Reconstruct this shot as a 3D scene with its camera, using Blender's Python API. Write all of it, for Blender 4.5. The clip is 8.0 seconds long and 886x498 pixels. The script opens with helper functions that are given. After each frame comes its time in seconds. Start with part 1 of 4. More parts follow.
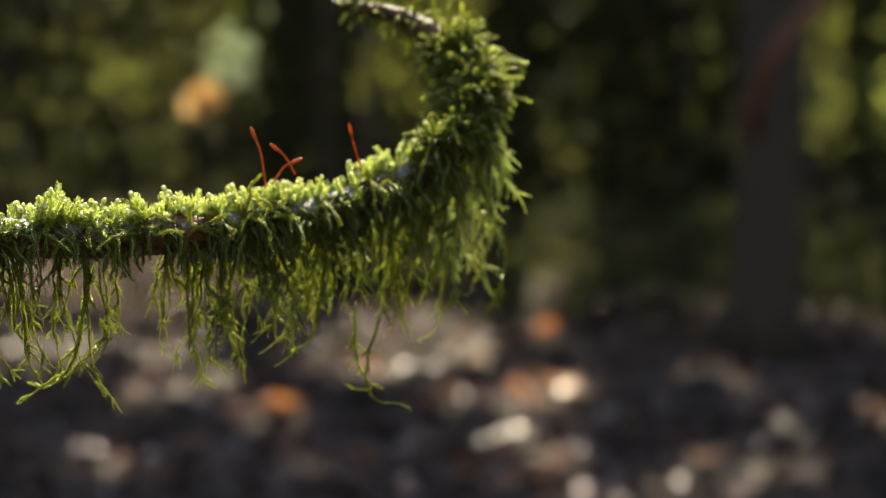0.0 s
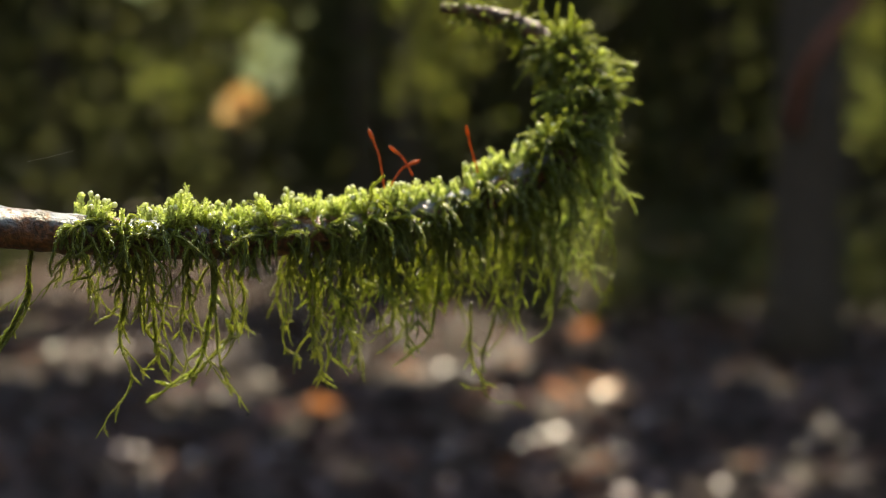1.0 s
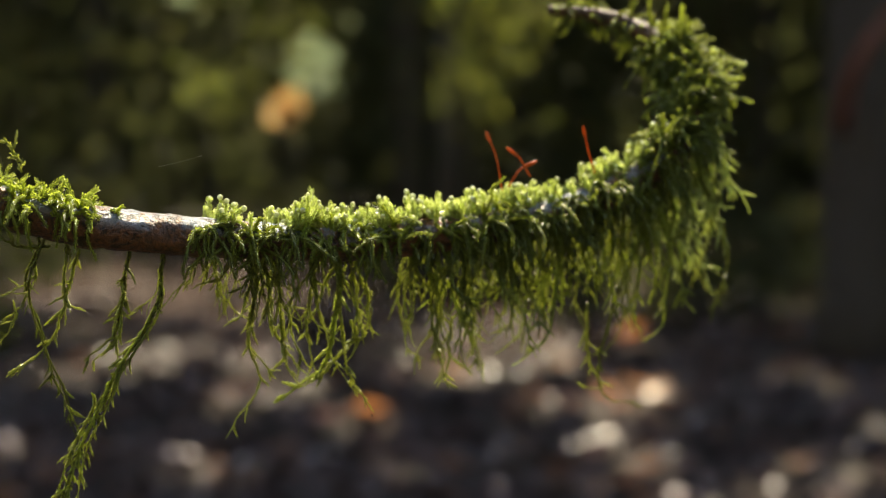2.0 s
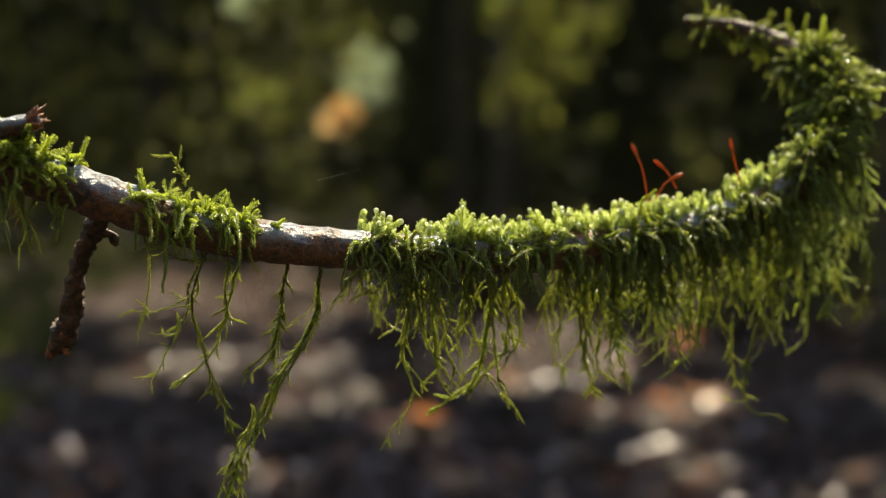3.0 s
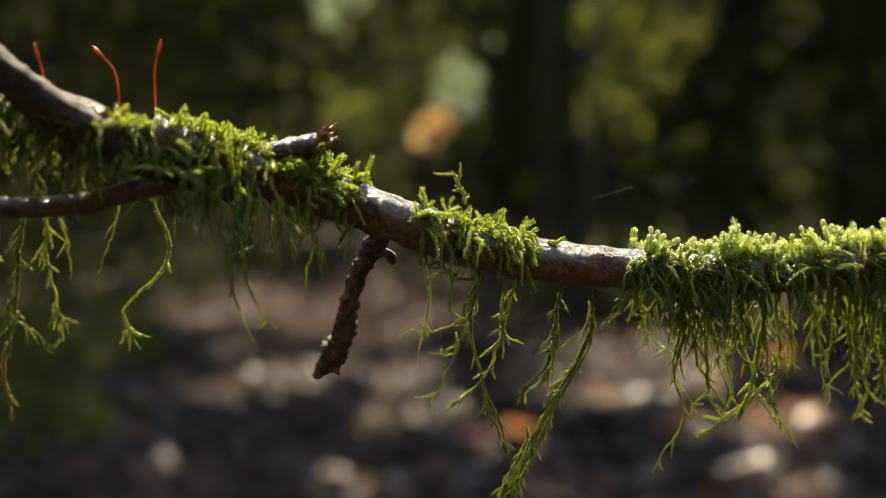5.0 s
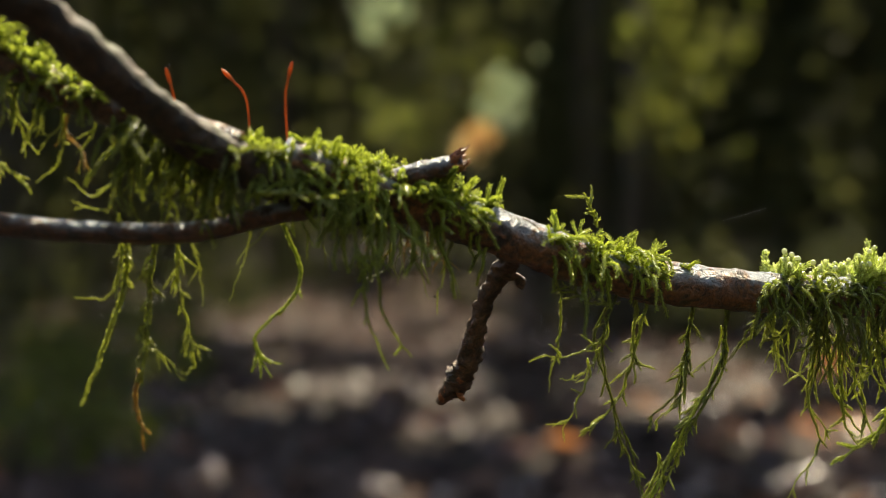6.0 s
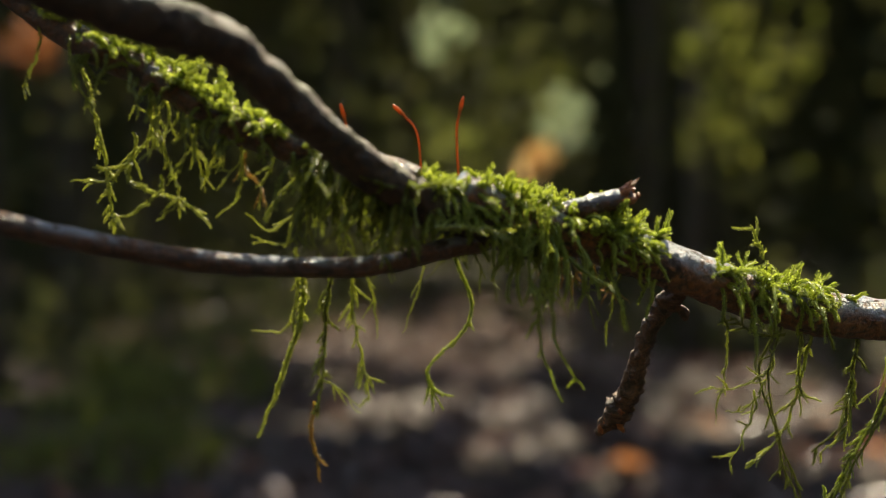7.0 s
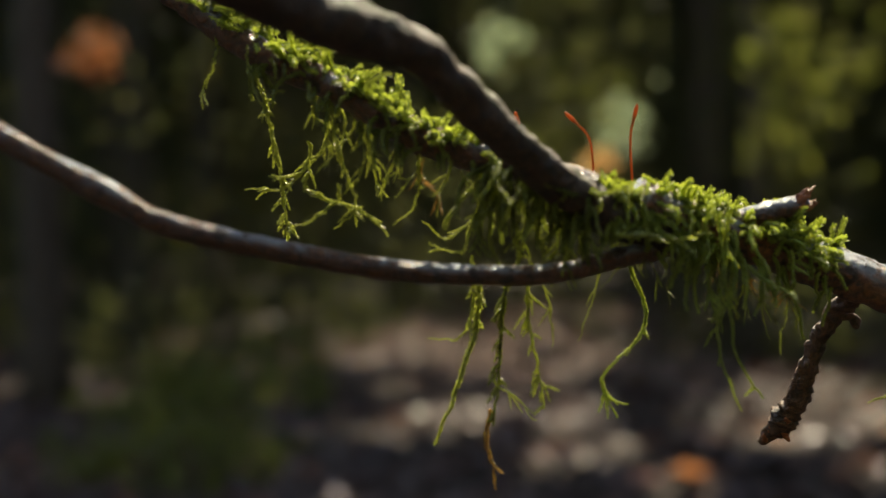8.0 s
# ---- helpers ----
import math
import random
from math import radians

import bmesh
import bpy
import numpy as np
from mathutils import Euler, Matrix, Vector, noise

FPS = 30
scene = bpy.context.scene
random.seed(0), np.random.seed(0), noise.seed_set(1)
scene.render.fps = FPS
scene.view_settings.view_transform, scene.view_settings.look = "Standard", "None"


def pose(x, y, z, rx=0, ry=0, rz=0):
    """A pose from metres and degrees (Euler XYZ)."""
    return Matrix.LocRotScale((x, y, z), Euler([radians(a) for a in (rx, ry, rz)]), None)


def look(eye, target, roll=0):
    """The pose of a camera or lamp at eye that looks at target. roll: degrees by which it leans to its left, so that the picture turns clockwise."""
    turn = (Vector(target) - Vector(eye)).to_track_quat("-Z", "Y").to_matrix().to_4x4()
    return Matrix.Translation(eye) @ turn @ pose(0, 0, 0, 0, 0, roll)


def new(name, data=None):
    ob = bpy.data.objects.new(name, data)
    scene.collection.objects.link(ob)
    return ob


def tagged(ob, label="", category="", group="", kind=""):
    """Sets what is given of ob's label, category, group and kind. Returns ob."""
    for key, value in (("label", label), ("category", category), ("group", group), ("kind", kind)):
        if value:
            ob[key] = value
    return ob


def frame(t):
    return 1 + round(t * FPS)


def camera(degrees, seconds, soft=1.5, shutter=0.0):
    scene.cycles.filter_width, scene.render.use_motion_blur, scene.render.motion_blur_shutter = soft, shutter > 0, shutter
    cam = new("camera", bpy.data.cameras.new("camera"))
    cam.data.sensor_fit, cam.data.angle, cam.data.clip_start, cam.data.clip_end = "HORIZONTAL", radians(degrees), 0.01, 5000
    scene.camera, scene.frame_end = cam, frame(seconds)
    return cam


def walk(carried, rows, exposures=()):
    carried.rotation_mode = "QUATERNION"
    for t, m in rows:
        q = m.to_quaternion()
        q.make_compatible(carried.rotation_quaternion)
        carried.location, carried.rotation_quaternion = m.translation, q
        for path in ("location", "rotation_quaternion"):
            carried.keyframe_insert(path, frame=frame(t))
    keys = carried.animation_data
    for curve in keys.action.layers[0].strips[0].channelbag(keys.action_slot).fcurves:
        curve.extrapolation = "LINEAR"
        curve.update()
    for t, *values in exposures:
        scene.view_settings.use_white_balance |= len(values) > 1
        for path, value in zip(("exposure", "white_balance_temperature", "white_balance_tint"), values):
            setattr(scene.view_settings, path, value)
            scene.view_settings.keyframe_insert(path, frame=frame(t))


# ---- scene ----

# ---- camera ----
cam = camera(36.0, 8.0, soft=1.0)
cam.data.dof.use_dof = True
cam.data.dof.focus_distance = 0.262
cam.data.dof.aperture_fstop = 10.2
# seconds, x, y, z, yaw, pitch, roll
PATH = [
    (0.0, 0.0, 0.0, 1.1, 0.0, -5.0, 0.0),
    (0.5, -0.0088, -0.0008, 1.1001, 0.64, -5.02, -0.26),
    (1.0, -0.0177, -0.0033, 1.0997, 1.45, -4.86, -0.26),
    (1.5, -0.0247, -0.005, 1.0992, 2.34, -4.83, -0.62),
    (3.0, -0.0549, -0.0083, 1.1012, 5.34, -4.39, -1.08),
    (3.5, -0.0634, -0.0094, 1.1015, 6.41, -4.27, -1.08),
    (4.0, -0.0741, -0.009, 1.1019, 6.97, -4.1, -0.99),
    (4.5, -0.0843, -0.0098, 1.1024, 7.98, -3.99, -1.13),
    (6.0, -0.11, -0.0068, 1.1054, 10.56, -3.27, -1.6),
    (6.5, -0.1205, -0.0102, 1.1073, 11.91, -2.91, -1.83),
    (7.0, -0.1294, -0.0124, 1.1085, 12.94, -2.38, -1.86),
    (7.5, -0.1391, -0.0152, 1.1089, 13.98, -2.14, -1.88),
    (8.0, -0.1501, -0.0176, 1.1092, 15.21, -1.97, -2.02),
]
walk(cam, [(t, pose(x, y, z, 90 + pitch, 0, yaw) @ pose(0, 0, 0, 0, 0, roll)) for t, x, y, z, yaw, pitch, roll in PATH],
     [(0.0, 2.2, 8000, 10), (1.5, 2.13, 8000, 10), (3.5, 1.97, 8000, 10), (6.0, 2.01, 8000, 10), (8.0, 1.84, 8000, 10)])

# ---- light ----
SUN = Vector((0.05, 0.60, 0.80)).normalized()
world = bpy.data.worlds.new("forest_sky")
scene.world = world
world.use_nodes = True
wn = world.node_tree
sky = wn.nodes.new("ShaderNodeTexSky")
sky.sky_type, sky.sun_disc = "NISHITA", False
sky.sun_elevation, sky.sun_rotation = math.asin(SUN.z), math.atan2(SUN.x, SUN.y)
wn.links.new(sky.outputs[0], wn.nodes["Background"].inputs[0])
wn.nodes["Background"].inputs[1].default_value = 0.15
sun = new("sun", bpy.data.lights.new("sun", "SUN"))
sun.data.energy, sun.data.angle, sun.data.color = 3.4, radians(0.53), (1.0, 0.97, 0.82)
sun.matrix_world = look(SUN * 30, (0, 0, 0))


# ---- materials ----
def material(name):
    m = bpy.data.materials.new(name)
    m.use_nodes = True
    nt = m.node_tree
    return m, nt, nt.nodes["Principled BSDF"], nt.nodes["Material Output"]


def node(nt, kind, **values):
    n = nt.nodes.new(kind)
    for key, value in values.items():
        n.inputs[key].default_value = value
    return n


def ramp(nt, source, stops):
    n = nt.nodes.new("ShaderNodeValToRGB")
    while len(n.color_ramp.elements) < len(stops):
        n.color_ramp.elements.new(0.5)
    for e, (at, colour) in zip(n.color_ramp.elements, stops):
        e.position, e.color = at, (*colour, 1)
    nt.links.new(source, n.inputs[0])
    return n.outputs[0]


def mixed(nt, fac, a, b):
    n = nt.nodes.new("ShaderNodeMix")
    n.data_type = "RGBA"
    for socket, value in ((n.inputs[0], fac), (n.inputs[6], a), (n.inputs[7], b)):
        if isinstance(value, (float, int)):
            socket.default_value = value
        elif isinstance(value, tuple):
            socket.default_value = (*value, 1)
        else:
            nt.links.new(value, socket)
    return n.outputs[2]


def noise_at(nt, scale, detail=4.0, rough=0.6, space="Object"):
    co = nt.nodes.new("ShaderNodeTexCoord")
    n = node(nt, "ShaderNodeTexNoise", Scale=scale, Detail=detail, Roughness=rough)
    nt.links.new(co.outputs[space], n.inputs["Vector"])
    return n.outputs[0]


def relief(nt, bsdf, source, strength, distance):
    b = node(nt, "ShaderNodeBump", Strength=strength, Distance=distance)
    nt.links.new(source, b.inputs["Height"])
    nt.links.new(b.outputs[0], bsdf.inputs["Normal"])


def thin_leaf(name, stops, through_gain, share, rough, scale, coat=0.4):
    """A leaf that lets light through: colours by island, with a mottle."""
    m, nt, bsdf, out = material(name)
    geo = nt.nodes.new("ShaderNodeNewGeometry")
    base = ramp(nt, geo.outputs["Random Per Island"], stops)
    mottle = ramp(nt, noise_at(nt, scale), [(0.3, (0.7, 0.7, 0.7)), (0.7, (1.2, 1.2, 1.2))])
    n = nt.nodes.new("ShaderNodeMix")
    n.data_type, n.blend_type = "RGBA", "MULTIPLY"
    n.inputs[0].default_value = 1.0
    nt.links.new(base, n.inputs[6])
    nt.links.new(mottle, n.inputs[7])
    nt.links.new(n.outputs[2], bsdf.inputs["Base Color"])
    bsdf.inputs["Roughness"].default_value = rough
    bsdf.inputs["Specular IOR Level"].default_value = coat
    tr = nt.nodes.new("ShaderNodeBsdfTranslucent")
    gain = nt.nodes.new("ShaderNodeMix")
    gain.data_type, gain.blend_type = "RGBA", "MULTIPLY"
    gain.inputs[0].default_value = 1.0
    gain.inputs[7].default_value = (*through_gain, 1)
    nt.links.new(n.outputs[2], gain.inputs[6])
    nt.links.new(gain.outputs[2], tr.inputs[0])
    mix = nt.nodes.new("ShaderNodeMixShader")
    mix.inputs[0].default_value = share
    nt.links.new(bsdf.outputs[0], mix.inputs[1])
    nt.links.new(tr.outputs[0], mix.inputs[2])
    nt.links.new(mix.outputs[0], out.inputs[0])
    return m


def bark(name, dark, brown, grey, amount, wet, depth=0.0013):
    m, nt, bsdf, out = material(name)
    fine, broad = noise_at(nt, 900.0, 6.0, 0.65), noise_at(nt, 120.0, 8.0, 0.7)
    wood = mixed(nt, ramp(nt, fine, [(0.35, (0, 0, 0)), (0.65, (1, 1, 1))]), dark, brown)
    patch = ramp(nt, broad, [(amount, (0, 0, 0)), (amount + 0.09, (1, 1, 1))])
    # lichen on the upper side, with the sky's pale sheen put into its colour
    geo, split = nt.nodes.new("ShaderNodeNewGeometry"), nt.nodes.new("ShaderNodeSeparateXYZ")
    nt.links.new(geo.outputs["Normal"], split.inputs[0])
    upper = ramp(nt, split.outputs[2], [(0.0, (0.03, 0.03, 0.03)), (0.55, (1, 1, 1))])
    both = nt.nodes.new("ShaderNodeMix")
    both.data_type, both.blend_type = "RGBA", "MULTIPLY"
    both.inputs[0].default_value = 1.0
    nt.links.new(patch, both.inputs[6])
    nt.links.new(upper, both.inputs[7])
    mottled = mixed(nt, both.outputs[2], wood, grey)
    blots = ramp(nt, noise_at(nt, 320.0, 5.0, 0.6), [(0.56, (0, 0, 0)), (0.62, (1, 1, 1))])
    nt.links.new(mixed(nt, blots, mottled, dark), bsdf.inputs["Base Color"])
    bsdf.inputs["Roughness"].default_value = wet
    bsdf.inputs["Specular IOR Level"].default_value = 0.6
    relief(nt, bsdf, fine, 1.0, depth)
    return m


# greens step from sunlit to shaded moss: the light is put into the colours
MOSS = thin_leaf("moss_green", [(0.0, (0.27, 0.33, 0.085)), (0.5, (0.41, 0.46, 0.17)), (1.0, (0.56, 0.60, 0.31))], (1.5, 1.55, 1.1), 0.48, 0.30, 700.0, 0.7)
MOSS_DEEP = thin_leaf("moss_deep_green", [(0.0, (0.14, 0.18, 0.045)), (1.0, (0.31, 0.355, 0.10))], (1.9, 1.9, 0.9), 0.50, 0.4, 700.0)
MOSS_SHADED = thin_leaf("moss_shaded_green", [(0.0, (0.075, 0.10, 0.034)), (1.0, (0.20, 0.235, 0.072))], (2.2, 2.1, 0.9), 0.48, 0.4, 700.0)
MOSS_STRAND = thin_leaf("moss_hanging_green", [(0.0, (0.12, 0.145, 0.038)), (1.0, (0.33, 0.365, 0.11))], (1.8, 1.75, 0.9), 0.50, 0.36, 700.0, 0.6)
MOSS_STEM = thin_leaf("moss_brown_stem", [(0.0, (0.06, 0.055, 0.015)), (0.5, (0.11, 0.13, 0.025)), (1.0, (0.24, 0.29, 0.05))], (1.6, 1.6, 1.0), 0.35, 0.4, 700.0)
MOSS_DRY = thin_leaf("moss_dry_tip", [(0.0, (0.16, 0.12, 0.03)), (1.0, (0.34, 0.19, 0.06))], (1.5, 1.4, 1.0), 0.4, 0.4, 700.0)
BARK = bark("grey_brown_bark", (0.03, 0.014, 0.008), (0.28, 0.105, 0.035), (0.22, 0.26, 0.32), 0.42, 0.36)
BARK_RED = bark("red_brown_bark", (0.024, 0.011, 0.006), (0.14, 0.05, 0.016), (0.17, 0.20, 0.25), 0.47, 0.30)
# fork bark darkened: the shade on it is put into its colour
BARK_FORK = bark("shaded_fork_bark", (0.009, 0.006, 0.005), (0.06, 0.026, 0.010), (0.05, 0.055, 0.024), 0.46, 0.66, 0.0006)
BARK_DARK = bark("dark_rough_bark", (0.035, 0.02, 0.012), (0.17, 0.08, 0.042), (0.20, 0.13, 0.09), 0.62, 0.55)
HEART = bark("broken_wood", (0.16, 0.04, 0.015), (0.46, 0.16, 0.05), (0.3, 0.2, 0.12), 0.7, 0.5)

SETA = thin_leaf("red_stalk", [(0.0, (0.42, 0.09, 0.025)), (1.0, (0.56, 0.19, 0.055))], (1.3, 1.3, 1.0), 0.5, 0.28, 600.0, 0.6)

DROP, nt, bsdf, out = material("dew_water")
bsdf.inputs["Roughness"].default_value = 0.06
bsdf.inputs["IOR"].default_value = 1.33
bsdf.inputs["Transmission Weight"].default_value = 1.0

SILK, nt, bsdf, out = material("spider_silk")
bsdf.inputs["Base Color"].default_value = (0.8, 0.82, 0.85, 1)
bsdf.inputs["Roughness"].default_value = 0.2

SOIL, nt, bsdf, out = material("forest_soil")
nt.links.new(mixed(nt, noise_at(nt, 3.0, 8.0, 0.7), (0.02, 0.015, 0.012), (0.06, 0.042, 0.034)), bsdf.inputs["Base Color"])
bsdf.inputs["Roughness"].default_value = 0.85
relief(nt, bsdf, noise_at(nt, 14.0, 8.0), 1.0, 0.05)

LITTER = thin_leaf("fallen_leaves", [(0.0, (0.034, 0.023, 0.022)), (0.5, (0.07, 0.043, 0.043)), (0.8, (0.12, 0.077, 0.077)), (0.93, (0.29, 0.19, 0.18)), (1.0, (0.30, 0.11, 0.035))], (1.0, 0.9, 0.8), 0.2, 0.45, 20.0, 0.45)
SUNLIT_LITTER = thin_leaf("sunlit_beige_leaves", [(0.0, (0.14, 0.095, 0.085)), (0.6, (0.26, 0.185, 0.165)), (1.0, (0.40, 0.30, 0.26))], (1.0, 0.95, 0.9), 0.2, 0.5, 20.0, 0.4)
GLINT_LEAF = thin_leaf("pale_glint_leaf", [(0.0, (0.40, 0.325, 0.345)), (1.0, (0.53, 0.46, 0.49))], (1.0, 0.95, 0.9), 0.15, 0.36, 20.0, 0.55)
RUST_LEAF = thin_leaf("rust_fallen_leaf", [(0.0, (0.36, 0.16, 0.075)), (1.0, (0.46, 0.23, 0.115))], (1.2, 1.0, 0.8), 0.35, 0.35, 20.0, 0.5)
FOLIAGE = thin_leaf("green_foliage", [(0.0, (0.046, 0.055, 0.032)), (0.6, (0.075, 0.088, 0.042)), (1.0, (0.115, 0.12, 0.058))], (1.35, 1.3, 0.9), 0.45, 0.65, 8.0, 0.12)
# two lighter copies of the foliage: sun on leaves put into their colour
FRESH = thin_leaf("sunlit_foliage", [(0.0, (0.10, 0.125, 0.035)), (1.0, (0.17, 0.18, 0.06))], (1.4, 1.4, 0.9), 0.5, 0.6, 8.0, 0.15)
LIME = thin_leaf("sunlit_lime_foliage", [(0.0, (0.26, 0.31, 0.10)), (1.0, (0.38, 0.42, 0.17))], (1.4, 1.4, 1.0), 0.5, 0.6, 8.0, 0.15)
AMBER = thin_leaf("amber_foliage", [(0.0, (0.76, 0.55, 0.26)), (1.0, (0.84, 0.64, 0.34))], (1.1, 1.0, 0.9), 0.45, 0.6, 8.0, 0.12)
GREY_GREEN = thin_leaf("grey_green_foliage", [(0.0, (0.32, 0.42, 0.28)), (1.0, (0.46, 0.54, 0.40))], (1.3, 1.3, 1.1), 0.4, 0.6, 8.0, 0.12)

TRUNK, nt, bsdf, out = material("tree_bark")
nt.links.new(mixed(nt, noise_at(nt, 9.0, 6.0, 0.7), (0.03, 0.024, 0.018), (0.12, 0.09, 0.07)), bsdf.inputs["Base Color"])
bsdf.inputs["Roughness"].default_value = 0.85
relief(nt, bsdf, noise_at(nt, 22.0, 6.0), 1.0, 0.03)

RED_LIMB, nt, bsdf, out = material("reddish_bark")
nt.links.new(mixed(nt, noise_at(nt, 12.0, 6.0, 0.7), (0.16, 0.05, 0.035), (0.34, 0.13, 0.09)), bsdf.inputs["Base Color"])
bsdf.inputs["Roughness"].default_value = 0.6

FAR, nt, bsdf, out = material("far_woods")
nt.links.new(mixed(nt, noise_at(nt, 0.5, 6.0, 0.7), (0.045, 0.055, 0.032), (0.12, 0.13, 0.07)), bsdf.inputs["Base Color"])
bsdf.inputs["Roughness"].default_value = 1.0


# ---- geometry helpers ----
rng = np.random.default_rng(7)
UP = np.array((0.0, 0.0, 1.0))
EYE = np.array((0.0, 0.0, 1.1))


def mm(points):
    """Millimetres from the point where the camera starts, as metres in the world."""
    return np.array(points, float) * 0.001 + EYE


def unit(a):
    return a / np.maximum(np.linalg.norm(a, axis=-1, keepdims=True), 1e-9)


def part(name, geometry, mat, parent=None, label="", smooth=False):
    verts, faces = geometry
    me = bpy.data.meshes.new(name)
    me.from_pydata(np.asarray(verts).tolist(), [], [tuple(f) for f in faces])
    me.materials.append(mat)
    if smooth:
        me.polygons.foreach_set("use_smooth", [True] * len(me.polygons))
    me.update()
    ob = new(name, me)
    ob.parent = parent
    return tagged(ob, label)


def joined(pieces):
    verts, faces, n = [], [], 0
    for v, f in pieces:
        verts.append(v)
        faces.extend([tuple(int(i) + n for i in q) for q in f])
        n += len(v)
    return np.concatenate(verts), faces


def spline(points, count):
    """Catmull-Rom through the points, at even steps."""
    p = np.vstack([2 * points[0] - points[1], points, 2 * points[-1] - points[-2]])
    out = []
    for a, b, c, d in zip(p[:-3], p[1:-2], p[2:-1], p[3:]):
        t = np.linspace(0, 1, 24, endpoint=False)[:, None]
        out.append(0.5 * (2 * b + (c - a) * t + (2 * a - 5 * b + 4 * c - d) * t**2 + (3 * b - a - 3 * c + d) * t**3))
    path = np.vstack([*out, points[-1:]])
    s = np.r_[0, np.cumsum(np.linalg.norm(np.diff(path, axis=0), axis=1))]
    at = np.linspace(0, s[-1], count)
    return np.stack([np.interp(at, s, path[:, k]) for k in range(3)], 1)


def frames(path):
    """Tangent, front (towards -y) and top directions along a path."""
    t = unit(np.gradient(path, axis=0))
    front = np.array((0.0, -1.0, 0.0)) - t * t[:, 1:2] * -1
    front = unit(np.where(np.linalg.norm(front, axis=1, keepdims=True) > 0.2, front, np.cross(t, UP)))
    top = np.cross(t, front)
    top = np.where(top[:, 2:3] < 0, -top, top)
    return t, front, unit(top)


def tube(path, radius, sides, rough=0.0, scale=400.0, closed=True):
    """A limb with uneven sides; radius is one number for each point of the path."""
    t, a, b = frames(path)
    b = unit(np.cross(t, a))
    ang = np.linspace(0, 2 * math.pi, sides, endpoint=False)
    ring = np.cos(ang)[None, :, None] * a[:, None] + np.sin(ang)[None, :, None] * b[:, None]
    r = np.repeat(np.asarray(radius, float)[:, None], sides, 1)
    if rough:
        where = path[:, None] + ring * r[..., None]
        for i in range(len(path)):
            for j in range(sides):
                v = Vector(where[i, j] * scale)
                r[i, j] *= 1 + rough * noise.noise(v) + rough * 0.5 * noise.noise(v * 3.1) + 0.6 * rough * noise.noise(v * 0.25)
    verts = (path[:, None] + ring * r[..., None]).reshape(-1, 3)
    n = len(path)
    faces = [(i * sides + j, i * sides + (j + 1) % sides, (i + 1) * sides + (j + 1) % sides, (i + 1) * sides + j) for i in range(n - 1) for j in range(sides)]
    if closed:
        faces += [tuple(range(sides))[::-1], tuple(range((n - 1) * sides, n * sides))]
    return verts, faces


def leafy(path, thick, leaf, wide, step, spread, stem=0.35, blunt=0.0):
    """A moss shoot: a thin stem wrapped in small pointed leaves along the path."""
    s = np.r_[0, np.cumsum(np.linalg.norm(np.diff(path, axis=0), axis=1))]
    n = max(5, int(s[-1] / step))
    at = np.linspace(s[-1] * 0.02, s[-1] * 0.99, n)
    p = np.stack([np.interp(at, s, path[:, k]) for k in range(3)], 1)
    t = unit(np.gradient(p, axis=0))
    ref = np.where(np.abs(t[:, 2:3]) > 0.9, np.array((1.0, 0, 0)), UP)
    u = unit(np.cross(t, ref))
    v = np.cross(t, u)
    a = np.arange(n) * 2.39996 + rng.uniform(0, 6.28)
    d = np.cos(a)[:, None] * u + np.sin(a)[:, None] * v
    taper = (1 - (1 - blunt) * 0.6 * (np.arange(n) / n) ** 2)[:, None]
    sp = (spread + rng.normal(0, 0.16, n))[:, None]
    way = t * np.cos(sp) + d * np.sin(sp)
    side = unit(np.cross(way, d))
    size = taper * rng.uniform(0.75, 1.2, (n, 1))
    base = p + d * thick * stem * taper
    mid = base + way * leaf * 0.45 * size + d * leaf * 0.06
    tip = base + way * leaf * size - d * leaf * 0.06
    verts = np.stack([base, mid + side * wide * size, tip, mid - side * wide * size], 1).reshape(-1, 3)
    faces = [(4 * i, 4 * i + 1, 4 * i + 2, 4 * i + 3) for i in range(n)]
    m = max(4, n // 6)
    at = np.linspace(0, s[-1], m)
    core = np.stack([np.interp(at, s, path[:, k]) for k in range(3)], 1)
    return joined([(verts, faces), tube(core, np.linspace(thick * stem, thick * stem * 0.4, m), 4)])


def bent(base, way, length, droop, wobble, n=8):
    """A path that starts along way and sags."""
    pts, d = [np.array(base, float)], unit(np.array(way, float))
    for _ in range(n - 1):
        d = unit(d - UP * droop + rng.normal(0, wobble, 3))
        pts.append(pts[-1] + d * length / (n - 1))
    return np.array(pts)


# pale shoot tips; their bright glints are put into the colour too
TIP_GLINT = thin_leaf("pale_tip_glint", [(0.0, (0.62, 0.66, 0.42)), (1.0, (0.80, 0.82, 0.66))], (1.2, 1.2, 1.1), 0.45, 0.25, 700.0, 0.8)
TIPS = []


def shoot(base, way, length, droop=0.05, fat=1.0):
    path = bent(base, way, length, droop, 0.10)
    if droop < 0:
        TIPS.append(path[-1] + (path[-1] - path[-2]) * 0.35)
    return leafy(path, 0.00090 * fat, 0.00062 * fat, 0.00023 * fat, 0.00008, 0.50, stem=0.46, blunt=0.9)


